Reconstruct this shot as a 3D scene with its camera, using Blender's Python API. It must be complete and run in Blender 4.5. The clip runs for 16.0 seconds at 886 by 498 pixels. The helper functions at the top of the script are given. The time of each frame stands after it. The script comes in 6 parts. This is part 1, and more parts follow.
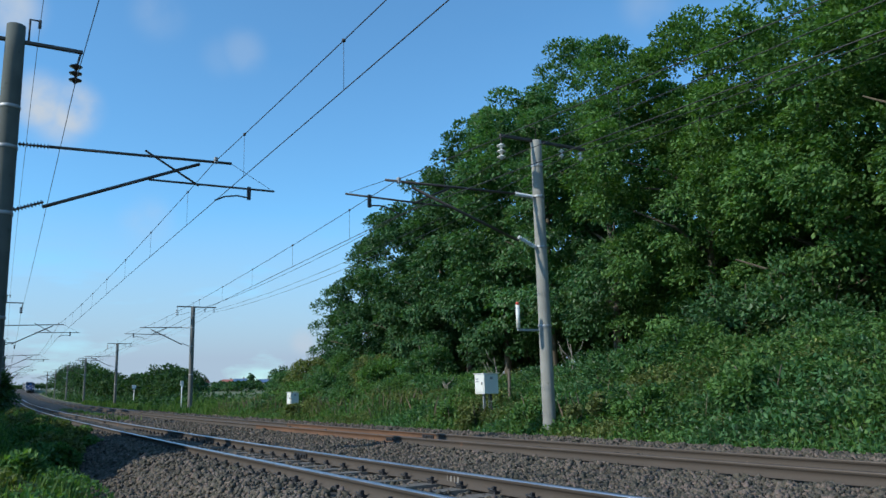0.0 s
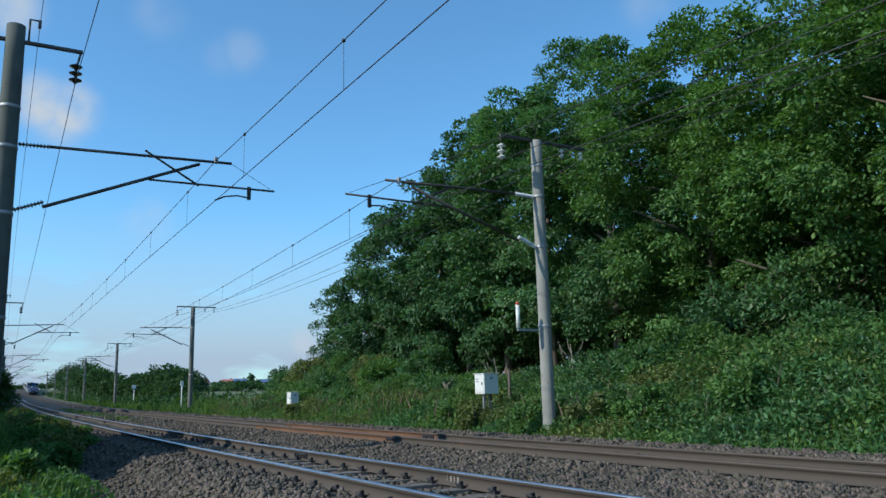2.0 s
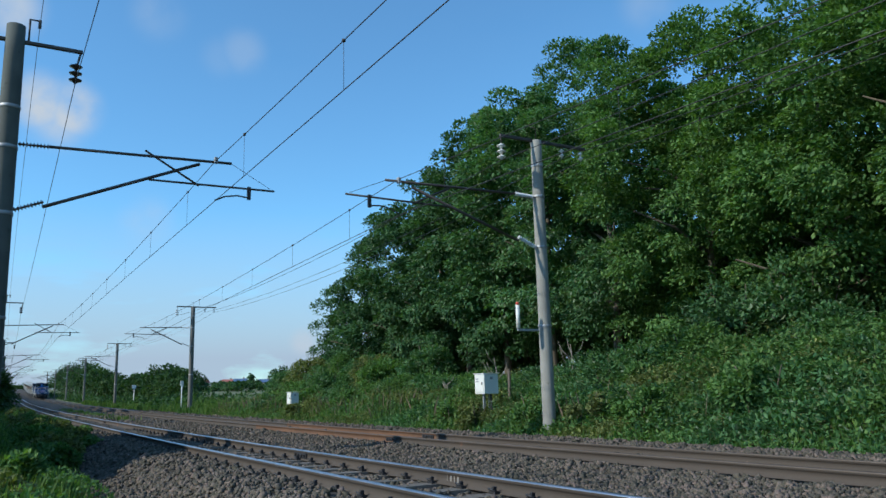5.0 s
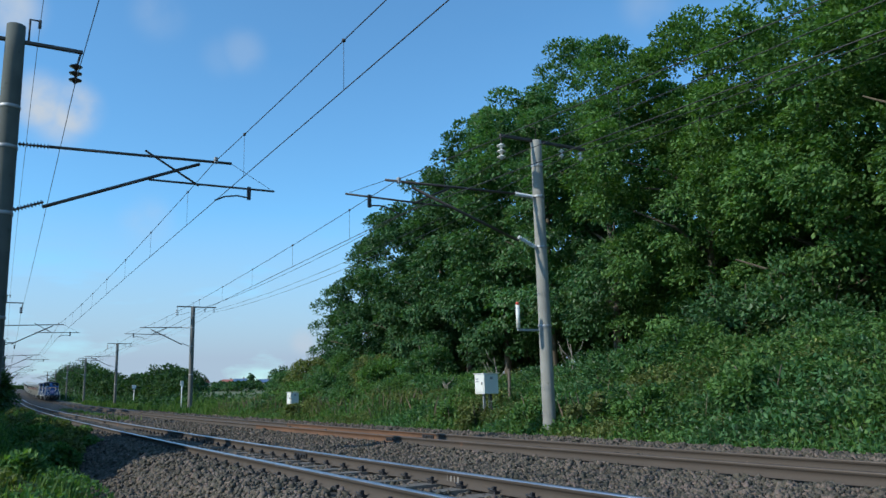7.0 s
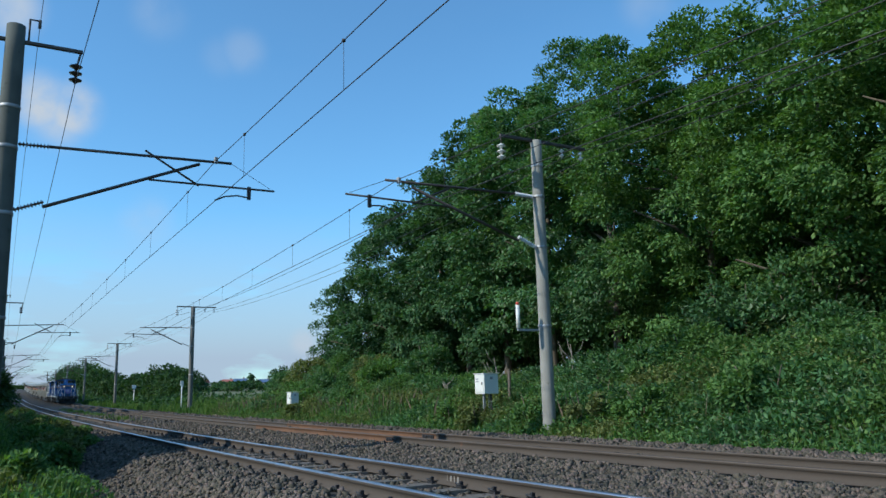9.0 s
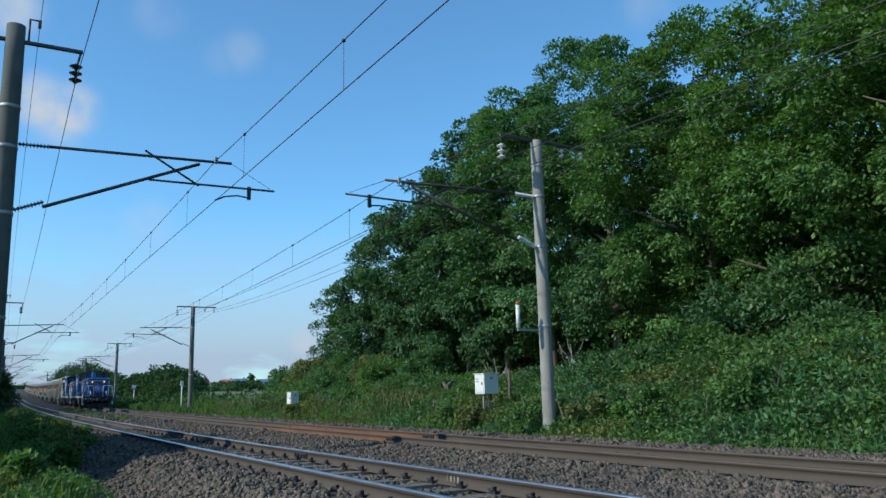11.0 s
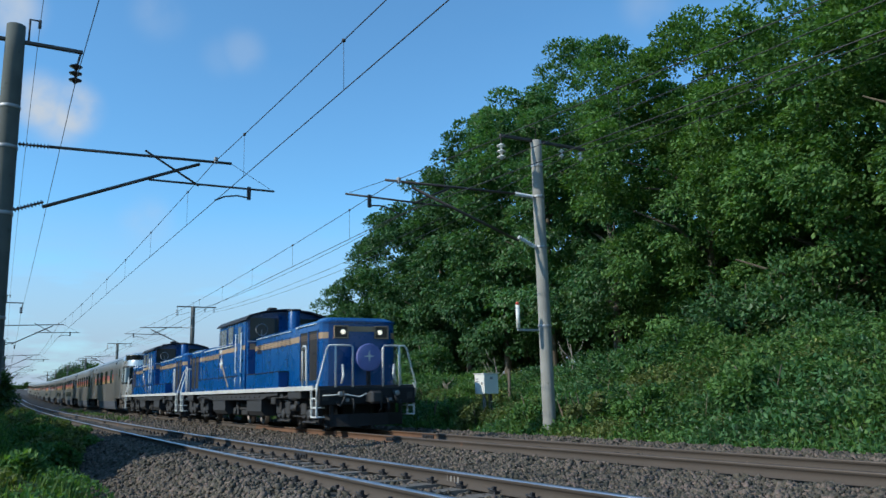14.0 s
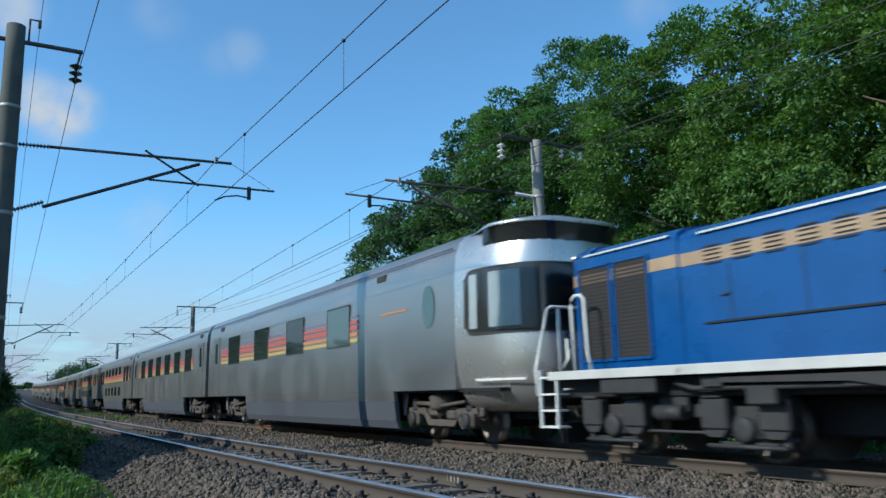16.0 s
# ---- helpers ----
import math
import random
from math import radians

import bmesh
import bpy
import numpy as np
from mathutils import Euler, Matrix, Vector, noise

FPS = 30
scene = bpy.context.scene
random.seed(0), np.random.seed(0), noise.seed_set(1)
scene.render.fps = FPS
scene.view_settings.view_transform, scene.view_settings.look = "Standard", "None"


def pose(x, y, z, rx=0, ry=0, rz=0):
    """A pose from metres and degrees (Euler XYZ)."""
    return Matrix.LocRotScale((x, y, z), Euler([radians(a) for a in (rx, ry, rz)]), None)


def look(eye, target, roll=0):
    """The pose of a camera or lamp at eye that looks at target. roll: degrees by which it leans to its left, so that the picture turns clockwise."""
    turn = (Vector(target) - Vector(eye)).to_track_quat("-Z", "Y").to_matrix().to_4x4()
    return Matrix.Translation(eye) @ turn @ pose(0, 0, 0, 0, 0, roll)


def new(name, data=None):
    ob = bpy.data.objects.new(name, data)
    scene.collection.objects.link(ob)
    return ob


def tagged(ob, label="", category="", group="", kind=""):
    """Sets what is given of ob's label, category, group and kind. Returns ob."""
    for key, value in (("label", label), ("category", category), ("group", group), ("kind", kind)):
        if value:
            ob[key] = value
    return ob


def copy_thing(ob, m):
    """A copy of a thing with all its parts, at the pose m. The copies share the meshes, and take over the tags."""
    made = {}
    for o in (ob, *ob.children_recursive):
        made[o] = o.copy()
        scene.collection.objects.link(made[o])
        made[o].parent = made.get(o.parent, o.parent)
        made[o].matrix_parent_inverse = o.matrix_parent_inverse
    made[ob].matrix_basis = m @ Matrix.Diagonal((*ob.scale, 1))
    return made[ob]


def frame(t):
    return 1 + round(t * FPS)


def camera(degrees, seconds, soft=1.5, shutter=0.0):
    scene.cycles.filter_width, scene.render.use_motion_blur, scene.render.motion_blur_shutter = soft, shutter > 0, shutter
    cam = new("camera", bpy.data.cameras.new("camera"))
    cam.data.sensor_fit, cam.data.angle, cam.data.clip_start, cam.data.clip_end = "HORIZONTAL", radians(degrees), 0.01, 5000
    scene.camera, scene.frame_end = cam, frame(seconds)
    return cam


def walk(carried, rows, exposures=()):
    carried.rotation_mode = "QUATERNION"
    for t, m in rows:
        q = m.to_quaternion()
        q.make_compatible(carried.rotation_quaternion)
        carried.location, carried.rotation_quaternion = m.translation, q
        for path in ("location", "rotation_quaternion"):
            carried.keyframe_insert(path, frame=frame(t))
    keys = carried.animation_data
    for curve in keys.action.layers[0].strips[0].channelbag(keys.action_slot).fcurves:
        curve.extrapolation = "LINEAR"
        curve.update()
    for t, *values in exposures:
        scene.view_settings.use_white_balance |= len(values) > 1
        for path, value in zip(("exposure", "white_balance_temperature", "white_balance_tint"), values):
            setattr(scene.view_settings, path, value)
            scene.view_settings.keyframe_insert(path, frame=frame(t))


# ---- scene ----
LENS = 59.64
EYE_Z, TILT, ROLL = 0.929, 0.18526, 0.0254
cam = camera(LENS, 16.0, soft=1.5, shutter=0.13)
HOLD = Matrix.Translation((0, 0, EYE_Z)) @ Euler((math.pi / 2 + TILT, 0, 0)).to_matrix().to_4x4() @ Matrix.Rotation(-ROLL, 4, "Z")
walk(cam, [(0.0, HOLD), (16.0, HOLD)], exposures=[(0.0, 0.0, 6000, 4), (16.0, 0.0, 6000, 4)])

# ---------- daylight ----------
SUN_WAY = Vector((-0.900, -0.435, 0)).normalized()          # horizontal direction towards the sun
SUN_UP = radians(33)
sun = new("sun", bpy.data.lights.new("sun", "SUN"))
sun.data.energy, sun.data.angle, sun.data.color = 4.25, radians(0.53), (1.0, 0.93, 0.82)
sun.matrix_basis = look((0, 0, 60), Vector((0, 0, 60)) - (SUN_WAY * math.cos(SUN_UP) + Vector((0, 0, math.sin(SUN_UP)))))


PUFFS = [((-0.450, 0.827, 0.337), 0.046, 1.5), ((-0.424, 0.844, 0.334), 0.046, 1.4), ((-0.436, 0.838, 0.322), 0.05, 0.7), ((-0.237, 0.878, 0.415), 0.040, 0.24), ((-0.262, 0.875, 0.407), 0.035, 0.12),
         ((-0.357, 0.909, 0.215), 0.045, 0.3), ((-0.181, 0.981, 0.069), 0.025, 0.8), ((-0.325, 0.835, 0.444), 0.045, 0.2), ((0.254, 0.854, 0.453), 0.05, 0.22), ((-0.466, 0.775, 0.427), 0.05, 0.8)]


def make_world():
    w = bpy.data.worlds.new("sky")
    scene.world = w
    w.use_nodes = True
    nt = w.node_tree
    nt.nodes.clear()
    N = nt.nodes.new
    out, bg, sky = N("ShaderNodeOutputWorld"), N("ShaderNodeBackground"), N("ShaderNodeTexSky")
    sky.sky_type, sky.sun_disc = "NISHITA", False
    sky.sun_elevation = SUN_UP
    sky.sun_rotation = math.atan2(SUN_WAY.x, SUN_WAY.y)
    sky.air_density, sky.dust_density, sky.ozone_density, sky.altitude = 1.0, 0.1, 3.0, 50
    tc, sep = N("ShaderNodeTexCoord"), N("ShaderNodeSeparateXYZ")
    nt.links.new(tc.outputs["Generated"], sep.inputs[0])
    # thin cloud, denser towards the horizon
    mp = N("ShaderNodeMapping")
    mp.inputs["Scale"].default_value = (3.0, 3.0, 11.0)
    nt.links.new(tc.outputs["Generated"], mp.inputs[0])
    nz = N("ShaderNodeTexNoise")
    nz.inputs["Scale"].default_value, nz.inputs["Detail"].default_value, nz.inputs["Roughness"].default_value = 1.7, 7, 0.55
    nt.links.new(mp.outputs[0], nz.inputs["Vector"])
    r1 = N("ShaderNodeMapRange")
    r1.inputs[1].default_value, r1.inputs[2].default_value = 0.13, 0.44
    nt.links.new(nz.outputs["Fac"], r1.inputs[0])
    fz, puff = N("ShaderNodeTexNoise"), N("ShaderNodeMapRange")
    fz.inputs["Scale"].default_value, fz.inputs["Detail"].default_value = 10, 7
    nt.links.new(tc.outputs["Generated"], fz.inputs["Vector"])
    puff.inputs[1].default_value, puff.inputs[2].default_value = 0.32, 0.56
    nt.links.new(fz.outputs["Fac"], puff.inputs[0])
    r2 = N("ShaderNodeMapRange")
    r2.inputs[1].default_value, r2.inputs[2].default_value, r2.inputs[3].default_value, r2.inputs[4].default_value = 0.05, 0.23, 0.97, 0.03
    nt.links.new(sep.outputs["Z"], r2.inputs[0])
    m = N("ShaderNodeMath")
    m.operation = "MULTIPLY"
    nt.links.new(r1.outputs[0], m.inputs[0])
    nt.links.new(r2.outputs[0], m.inputs[1])
    # single small clouds: a way, a size and a density
    haze, m = m, None
    for way, size, dense in PUFFS:
        dot, near, soft, top = N("ShaderNodeVectorMath"), N("ShaderNodeMapRange"), N("ShaderNodeMath"), N("ShaderNodeMath")
        dot.operation = "DISTANCE"
        nt.links.new(tc.outputs["Generated"], dot.inputs[0])
        dot.inputs[1].default_value = way
        near.interpolation_type = "SMOOTHERSTEP"
        near.inputs[1].default_value, near.inputs[2].default_value, near.inputs[3].default_value, near.inputs[4].default_value = size * 0.1, size, dense, 0.0
        nt.links.new(dot.outputs["Value"], near.inputs[0])
        soft.operation, top.operation = "MULTIPLY", "MAXIMUM"
        nt.links.new(near.outputs[0], soft.inputs[0])
        nt.links.new(puff.outputs[0], soft.inputs[1])
        nt.links.new(soft.outputs[0], top.inputs[0])
        top.inputs[1].default_value = 0.0
        if m:
            nt.links.new(m.outputs[0], top.inputs[1])
        m = top
    mix = N("ShaderNodeMix")
    mix.data_type = "RGBA"
    mix.inputs["B"].default_value = (2.42, 2.83, 3.48, 1)
    nt.links.new(haze.outputs[0], mix.inputs["Factor"])
    white = N("ShaderNodeMix")
    white.data_type = "RGBA"
    white.inputs["B"].default_value = (3.15, 3.35, 3.75, 1)
    nt.links.new(m.outputs[0], white.inputs["Factor"])
    tone = N("ShaderNodeMix")
    tone.data_type, tone.blend_type = "RGBA", "MULTIPLY"
    tone.inputs["Factor"].default_value = 1.0
    tone.inputs["B"].default_value = (0.74, 1.05, 1.14, 1)
    nt.links.new(sky.outputs[0], tone.inputs["A"])
    nt.links.new(tone.outputs["Result"], mix.inputs["A"])
    nt.links.new(mix.outputs["Result"], white.inputs["A"])
    nt.links.new(white.outputs["Result"], bg.inputs[0])
    bg.inputs[1].default_value = 0.18
    nt.links.new(bg.outputs[0], out.inputs[0])


make_world()


# ---------- materials ----------
def mat(name, col, rough=0.6, metal=0.0, vary=0.25, scale=6.0, fine=60.0, bump=0.15, tint=None, spot=0.0, spot_col=(0.1, 0.05, 0.03), each=0.0, leaf=0.0, coat=0.0, island=False, pale=0.0):
    m = bpy.data.materials.new(name)
    m.use_nodes = True
    nt = m.node_tree
    N, L = nt.nodes.new, nt.links.new
    b = nt.nodes["Principled BSDF"]
    b.inputs["Roughness"].default_value, b.inputs["Metallic"].default_value = rough, metal
    b.inputs["Coat Weight"].default_value = coat
    tc = N("ShaderNodeTexCoord")
    big, small = N("ShaderNodeTexNoise"), N("ShaderNodeTexNoise")
    big.inputs["Scale"].default_value, small.inputs["Scale"].default_value = scale, fine
    big.inputs["Detail"].default_value, small.inputs["Detail"].default_value = 5, 3
    L(tc.outputs["Object"], big.inputs["Vector"])
    L(tc.outputs["Object"], small.inputs["Vector"])
    base = N("ShaderNodeMix")
    base.data_type = "RGBA"
    dark = tint or tuple(c * (1 - vary) for c in col)
    base.inputs["A"].default_value = (*dark, 1)
    base.inputs["B"].default_value = (*[min(1, c * (1 + vary)) for c in col], 1)
    mixf = N("ShaderNodeMath")
    mixf.operation = "MULTIPLY_ADD"
    L(big.outputs["Fac"], mixf.inputs[0])
    mixf.inputs[1].default_value, mixf.inputs[2].default_value = 1.6, -0.55
    add = N("ShaderNodeMath")
    add.operation, add.use_clamp = "MULTIPLY_ADD", True
    L(small.outputs["Fac"], add.inputs[0])
    add.inputs[1].default_value = 0.5
    L(mixf.outputs[0], add.inputs[2])
    L(add.outputs[0], base.inputs["Factor"])
    last = base.outputs["Result"]
    if each:
        src = N("ShaderNodeNewGeometry").outputs["Random Per Island"] if island else N("ShaderNodeObjectInfo").outputs["Random"]
        hsv, r = N("ShaderNodeHueSaturation"), N("ShaderNodeMapRange")
        L(src, r.inputs[0])
        r.inputs[3].default_value, r.inputs[4].default_value = 1 - each, 1 + each
        L(r.outputs[0], hsv.inputs["Value"])
        r3 = N("ShaderNodeMapRange")
        L(src, r3.inputs[0])
        r3.inputs[3].default_value, r3.inputs[4].default_value = 0.5 + 0.06 * each, 0.5 - 0.06 * each
        L(r3.outputs[0], hsv.inputs["Hue"])
        L(last, hsv.inputs["Color"])
        last = hsv.outputs[0]
    if pale:
        src = N("ShaderNodeNewGeometry").outputs["Random Per Island"]
        far, mx = N("ShaderNodeMath"), N("ShaderNodeMix")
        far.operation = "GREATER_THAN"
        far.inputs[1].default_value = 1 - pale
        L(src, far.inputs[0])
        mx.data_type = "RGBA"
        mx.inputs["B"].default_value = (0.17, 0.22, 0.13, 1)
        L(far.outputs[0], mx.inputs["Factor"])
        L(last, mx.inputs["A"])
        last = mx.outputs["Result"]
    if spot:
        sp, rr, mx = N("ShaderNodeTexNoise"), N("ShaderNodeMapRange"), N("ShaderNodeMix")
        sp.inputs["Scale"].default_value, sp.inputs["Detail"].default_value = scale * 2.3, 8
        L(tc.outputs["Object"], sp.inputs["Vector"])
        rr.inputs[1].default_value, rr.inputs[2].default_value = 0.72 - spot * 0.3, 0.80 - spot * 0.2
        L(sp.outputs["Fac"], rr.inputs[0])
        mx.data_type = "RGBA"
        mx.inputs["B"].default_value = (*spot_col, 1)
        L(rr.outputs[0], mx.inputs["Factor"])
        L(last, mx.inputs["A"])
        last = mx.outputs["Result"]
    L(last, b.inputs["Base Color"])
    if bump:
        bp = N("ShaderNodeBump")
        bp.inputs["Strength"].default_value, bp.inputs["Distance"].default_value = bump, 0.01
        L(small.outputs["Fac"], bp.inputs["Height"])
        L(bp.outputs[0], b.inputs["Normal"])
    rv = N("ShaderNodeMapRange")
    rv.inputs[3].default_value, rv.inputs[4].default_value = max(0.02, rough - 0.12), min(1, rough + 0.12)
    L(big.outputs["Fac"], rv.inputs[0])
    L(rv.outputs[0], b.inputs["Roughness"])
    if leaf:
        b.inputs["Specular IOR Level"].default_value = 0.20
        tr, ms = N("ShaderNodeBsdfTranslucent"), N("ShaderNodeMixShader")
        br = N("ShaderNodeMix")
        br.data_type, br.blend_type = "RGBA", "MULTIPLY"
        br.inputs["Factor"].default_value = 1.0
        br.inputs["B"].default_value = (1.5, 1.7, 0.5, 1)
        L(last, br.inputs["A"])
        L(br.outputs["Result"], tr.inputs["Color"])
        ms.inputs[0].default_value = leaf
        L(b.outputs[0], ms.inputs[1])
        L(tr.outputs[0], ms.inputs[2])
        L(ms.outputs[0], nt.nodes["Material Output"].inputs["Surface"])
    return m


def glow(name, col, power):
    m = bpy.data.materials.new(name)
    m.use_nodes = True
    b = m.node_tree.nodes["Principled BSDF"]
    b.inputs["Base Color"].default_value = (*col, 1)
    b.inputs["Emission Color"].default_value = (*col, 1)
    b.inputs["Emission Strength"].default_value = power
    return m


M = dict(
    earth=mat("earth", (0.10, 0.085, 0.055), 0.95, scale=0.35, fine=9, vary=0.4, bump=0.6, spot=0.7, spot_col=(0.05, 0.085, 0.02)),
    meadow=mat("meadow", (0.105, 0.115, 0.045), 0.95, scale=0.05, fine=3, vary=0.4, bump=0.5),
    # bed colour set below the stones' to carry shade on the far line
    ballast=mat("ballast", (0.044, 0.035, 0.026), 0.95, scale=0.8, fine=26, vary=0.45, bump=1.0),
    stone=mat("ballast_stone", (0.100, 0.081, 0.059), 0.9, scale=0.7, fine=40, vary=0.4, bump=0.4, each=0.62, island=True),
    rail_head=mat("rail_head", (0.54, 0.50, 0.51), 0.38, 1.0, vary=0.1, scale=2, bump=0.02),
    rail_dull=mat("rail_head_dull", (0.11, 0.083, 0.064), 0.6, 0.3, vary=0.2, scale=2, bump=0.05),
    rail_orange=mat("rail_fresh_rust", (0.115, 0.058, 0.030), 0.9, 0.0, vary=0.35, scale=0.9, fine=40, bump=0.2, spot=0.3, spot_col=(0.21, 0.085, 0.035)),
    rail_rust=mat("rail_rust", (0.066, 0.050, 0.038), 0.9, 0.0, vary=0.25, scale=0.6, fine=40, bump=0.2, spot=0.12, spot_col=(0.20, 0.085, 0.04)),
    sleeper=mat("sleeper_concrete", (0.130, 0.112, 0.092), 0.9, vary=0.25, scale=3, fine=60, bump=0.3, each=0.18, spot=0.35, spot_col=(0.12, 0.09, 0.07)),
    iron=mat("dark_iron", (0.035, 0.033, 0.034), 0.6, 0.3, vary=0.3, scale=9, bump=0.2),
    galv=mat("galvanised_steel", (0.33, 0.33, 0.33), 0.55, 0.5, vary=0.25, scale=5, bump=0.1),
    tube=mat("bracket_tube", (0.075, 0.062, 0.055), 0.6, 0.3, vary=0.3, scale=4, bump=0.1),
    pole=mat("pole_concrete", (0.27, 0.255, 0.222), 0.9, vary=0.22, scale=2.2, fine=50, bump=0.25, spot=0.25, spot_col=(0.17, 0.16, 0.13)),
    # two darker concretes: distant far-side masts about half, near-side masts a third as bright
    pole_mid=mat("pole_concrete_mid", (0.145, 0.138, 0.118), 0.9, vary=0.22, scale=2.2, fine=50, bump=0.25, spot=0.25, spot_col=(0.09, 0.085, 0.07)),
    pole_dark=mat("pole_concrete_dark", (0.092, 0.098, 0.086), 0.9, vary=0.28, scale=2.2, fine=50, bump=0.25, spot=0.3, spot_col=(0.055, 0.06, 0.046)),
    insul=mat("insulator_porcelain", (0.62, 0.61, 0.58), 0.25, vary=0.1, bump=0.0, coat=0.3),
    insul_dark=mat("insulator_brown", (0.05, 0.035, 0.03), 0.3, vary=0.2, bump=0.0, coat=0.3),
    wire=mat("copper_wire", (0.055, 0.05, 0.05), 0.5, 0.5, vary=0.2, bump=0.0),
    white=mat("white_paint", (0.70, 0.685, 0.63), 0.5, vary=0.08, scale=3, bump=0.05, spot=0.12, spot_col=(0.4, 0.36, 0.30)),
    sill=mat("sill_paint", (0.50, 0.49, 0.45), 0.6, vary=0.16, scale=2.5, bump=0.05, spot=0.2, spot_col=(0.26, 0.22, 0.17)),
    bark=mat("bark", (0.12, 0.095, 0.07), 0.95, scale=5, fine=40, vary=0.4, bump=0.8),
    leaf=mat("leaf_broad", (0.075, 0.158, 0.060), 0.55, scale=0.35, fine=6, vary=0.4, bump=0.0, each=0.45, leaf=0.3, island=True, pale=0.10),
    leafd=mat("leaf_dark", (0.058, 0.126, 0.050), 0.55, scale=0.35, fine=6, vary=0.4, bump=0.0, each=0.45, leaf=0.25, island=True, pale=0.05),
    leaf2=mat("leaf_fresh", (0.094, 0.178, 0.052), 0.6, scale=0.5, fine=6, vary=0.4, bump=0.0, each=0.4, leaf=0.3, island=True),
    leaf3=mat("leaf_far", (0.042, 0.088, 0.028), 0.6, scale=0.3, fine=4, vary=0.4, bump=0.0, each=0.4, leaf=0.25, island=True),
    dry=mat("dry_stem", (0.13, 0.10, 0.06), 0.9, scale=2, fine=20, vary=0.4, bump=0.0, each=0.4, island=True),
    blue=mat("blue_enamel", (0.004, 0.064, 0.222), 0.28, vary=0.16, scale=1.6, fine=30, bump=0.03, coat=0.25, spot=0.10, spot_col=(0.05, 0.06, 0.10)),
    gold=mat("gold_band", (0.40, 0.27, 0.16), 0.45, 0.2, vary=0.2, scale=3, bump=0.03, spot=0.2, spot_col=(0.25, 0.17, 0.10)),
    roof_black=mat("sooty_roof", (0.022, 0.022, 0.025), 0.75, vary=0.4, scale=3, bump=0.2),
    grille=mat("grille_grey", (0.021, 0.017, 0.014), 0.7, 0.2, vary=0.3, scale=4, bump=0.2),
    bogie=mat("bogie_grey", (0.034, 0.033, 0.033), 0.7, 0.1, vary=0.35, scale=5, fine=40, bump=0.25, spot=0.4, spot_col=(0.05, 0.04, 0.035)),
    under=mat("underframe_black", (0.009, 0.009, 0.010), 0.7, 0.1, vary=0.4, scale=5, bump=0.2),
    wheel=mat("wheel_steel", (0.14, 0.12, 0.105), 0.5, 0.7, vary=0.3, scale=6, bump=0.1),
    rail_w=mat("handrail_white", (0.66, 0.66, 0.62), 0.5, vary=0.12, scale=8, bump=0.05, spot=0.15, spot_col=(0.3, 0.24, 0.18)),
    silver=mat("brushed_stainless", (0.415, 0.385, 0.348), 0.38, 0.9, vary=0.04, scale=1.2, fine=14, bump=0.02),
    silver_grey=mat("grey_lower_band", (0.085, 0.09, 0.105), 0.5, 0.1, vary=0.08, scale=1.2, bump=0.03),
    coach_roof=mat("coach_roof", (0.36, 0.34, 0.30), 0.7, 0.1, vary=0.2, scale=2, bump=0.1),
    black=mat("black_gloss", (0.012, 0.012, 0.014), 0.12, vary=0.1, bump=0.0, coat=0.4),
    rubber=mat("gangway_rubber", (0.03, 0.03, 0.03), 0.8, vary=0.2, bump=0.1),
    red=mat("red_stripe", (0.42, 0.10, 0.08), 0.45, vary=0.06, bump=0.0),
    orange=mat("orange_stripe", (0.48, 0.20, 0.08), 0.45, vary=0.06, bump=0.0),
    yellow=mat("yellow_stripe", (0.46, 0.33, 0.11), 0.45, vary=0.06, bump=0.0),
    purple=mat("purple_stripe", (0.22, 0.16, 0.30), 0.45, vary=0.06, bump=0.0),
    wall=mat("house_wall", (0.30, 0.28, 0.25), 0.8, vary=0.1, scale=0.6, bump=0.1),
    roof_red=mat("house_roof", (0.26, 0.09, 0.07), 0.7, vary=0.2, scale=0.6, bump=0.1),
    roof_blue=mat("house_roof_blue", (0.07, 0.12, 0.22), 0.6, vary=0.2, scale=0.6, bump=0.1),
    orange_cap=mat("orange_lens", (0.5, 0.06, 0.03), 0.3, vary=0.1, bump=0.0),
)


def glass_mat(name, col, rough=0.05):
    m = bpy.data.materials.new(name)
    m.use_nodes = True
    b = m.node_tree.nodes["Principled BSDF"]
    b.inputs["Base Color"].default_value = (*col, 1)
    b.inputs["Roughness"].default_value = rough
    b.inputs["Specular IOR Level"].default_value = 0.3
    return m


M["glass"] = glass_mat("tinted_window_glass", (0.02, 0.03, 0.03))
M["sky_glass"] = glass_mat("reflecting_window_glass", (0.12, 0.175, 0.175), 0.04)
M["sky_glass"].node_tree.nodes["Principled BSDF"].inputs["Metallic"].default_value = 0.5
M["cloth"] = mat("curtain_cloth", (0.52, 0.53, 0.54), 0.9, vary=0.12, scale=6, fine=80, bump=0.1)


def clear_glass():
    """Thin glass: mostly clear, with a sharp gloss."""
    m = bpy.data.materials.new("clear_window_glass")
    m.use_nodes = True
    nt = m.node_tree
    N, L = nt.nodes.new, nt.links.new
    tr, gl, mix, fr = N("ShaderNodeBsdfTransparent"), N("ShaderNodeBsdfGlossy"), N("ShaderNodeMixShader"), N("ShaderNodeFresnel")
    tr.inputs["Color"].default_value = (0.80, 0.86, 0.88, 1)
    gl.inputs["Roughness"].default_value = 0.03
    fr.inputs["IOR"].default_value = 1.6
    L(fr.outputs[0], mix.inputs[0])
    L(tr.outputs[0], mix.inputs[1])
    L(gl.outputs[0], mix.inputs[2])
    L(mix.outputs[0], nt.nodes["Material Output"].inputs["Surface"])
    return m


M["clear"] = clear_glass()
M["lamp"] = glow("headlamp_glass", (1.0, 0.88, 0.66), 1.0)


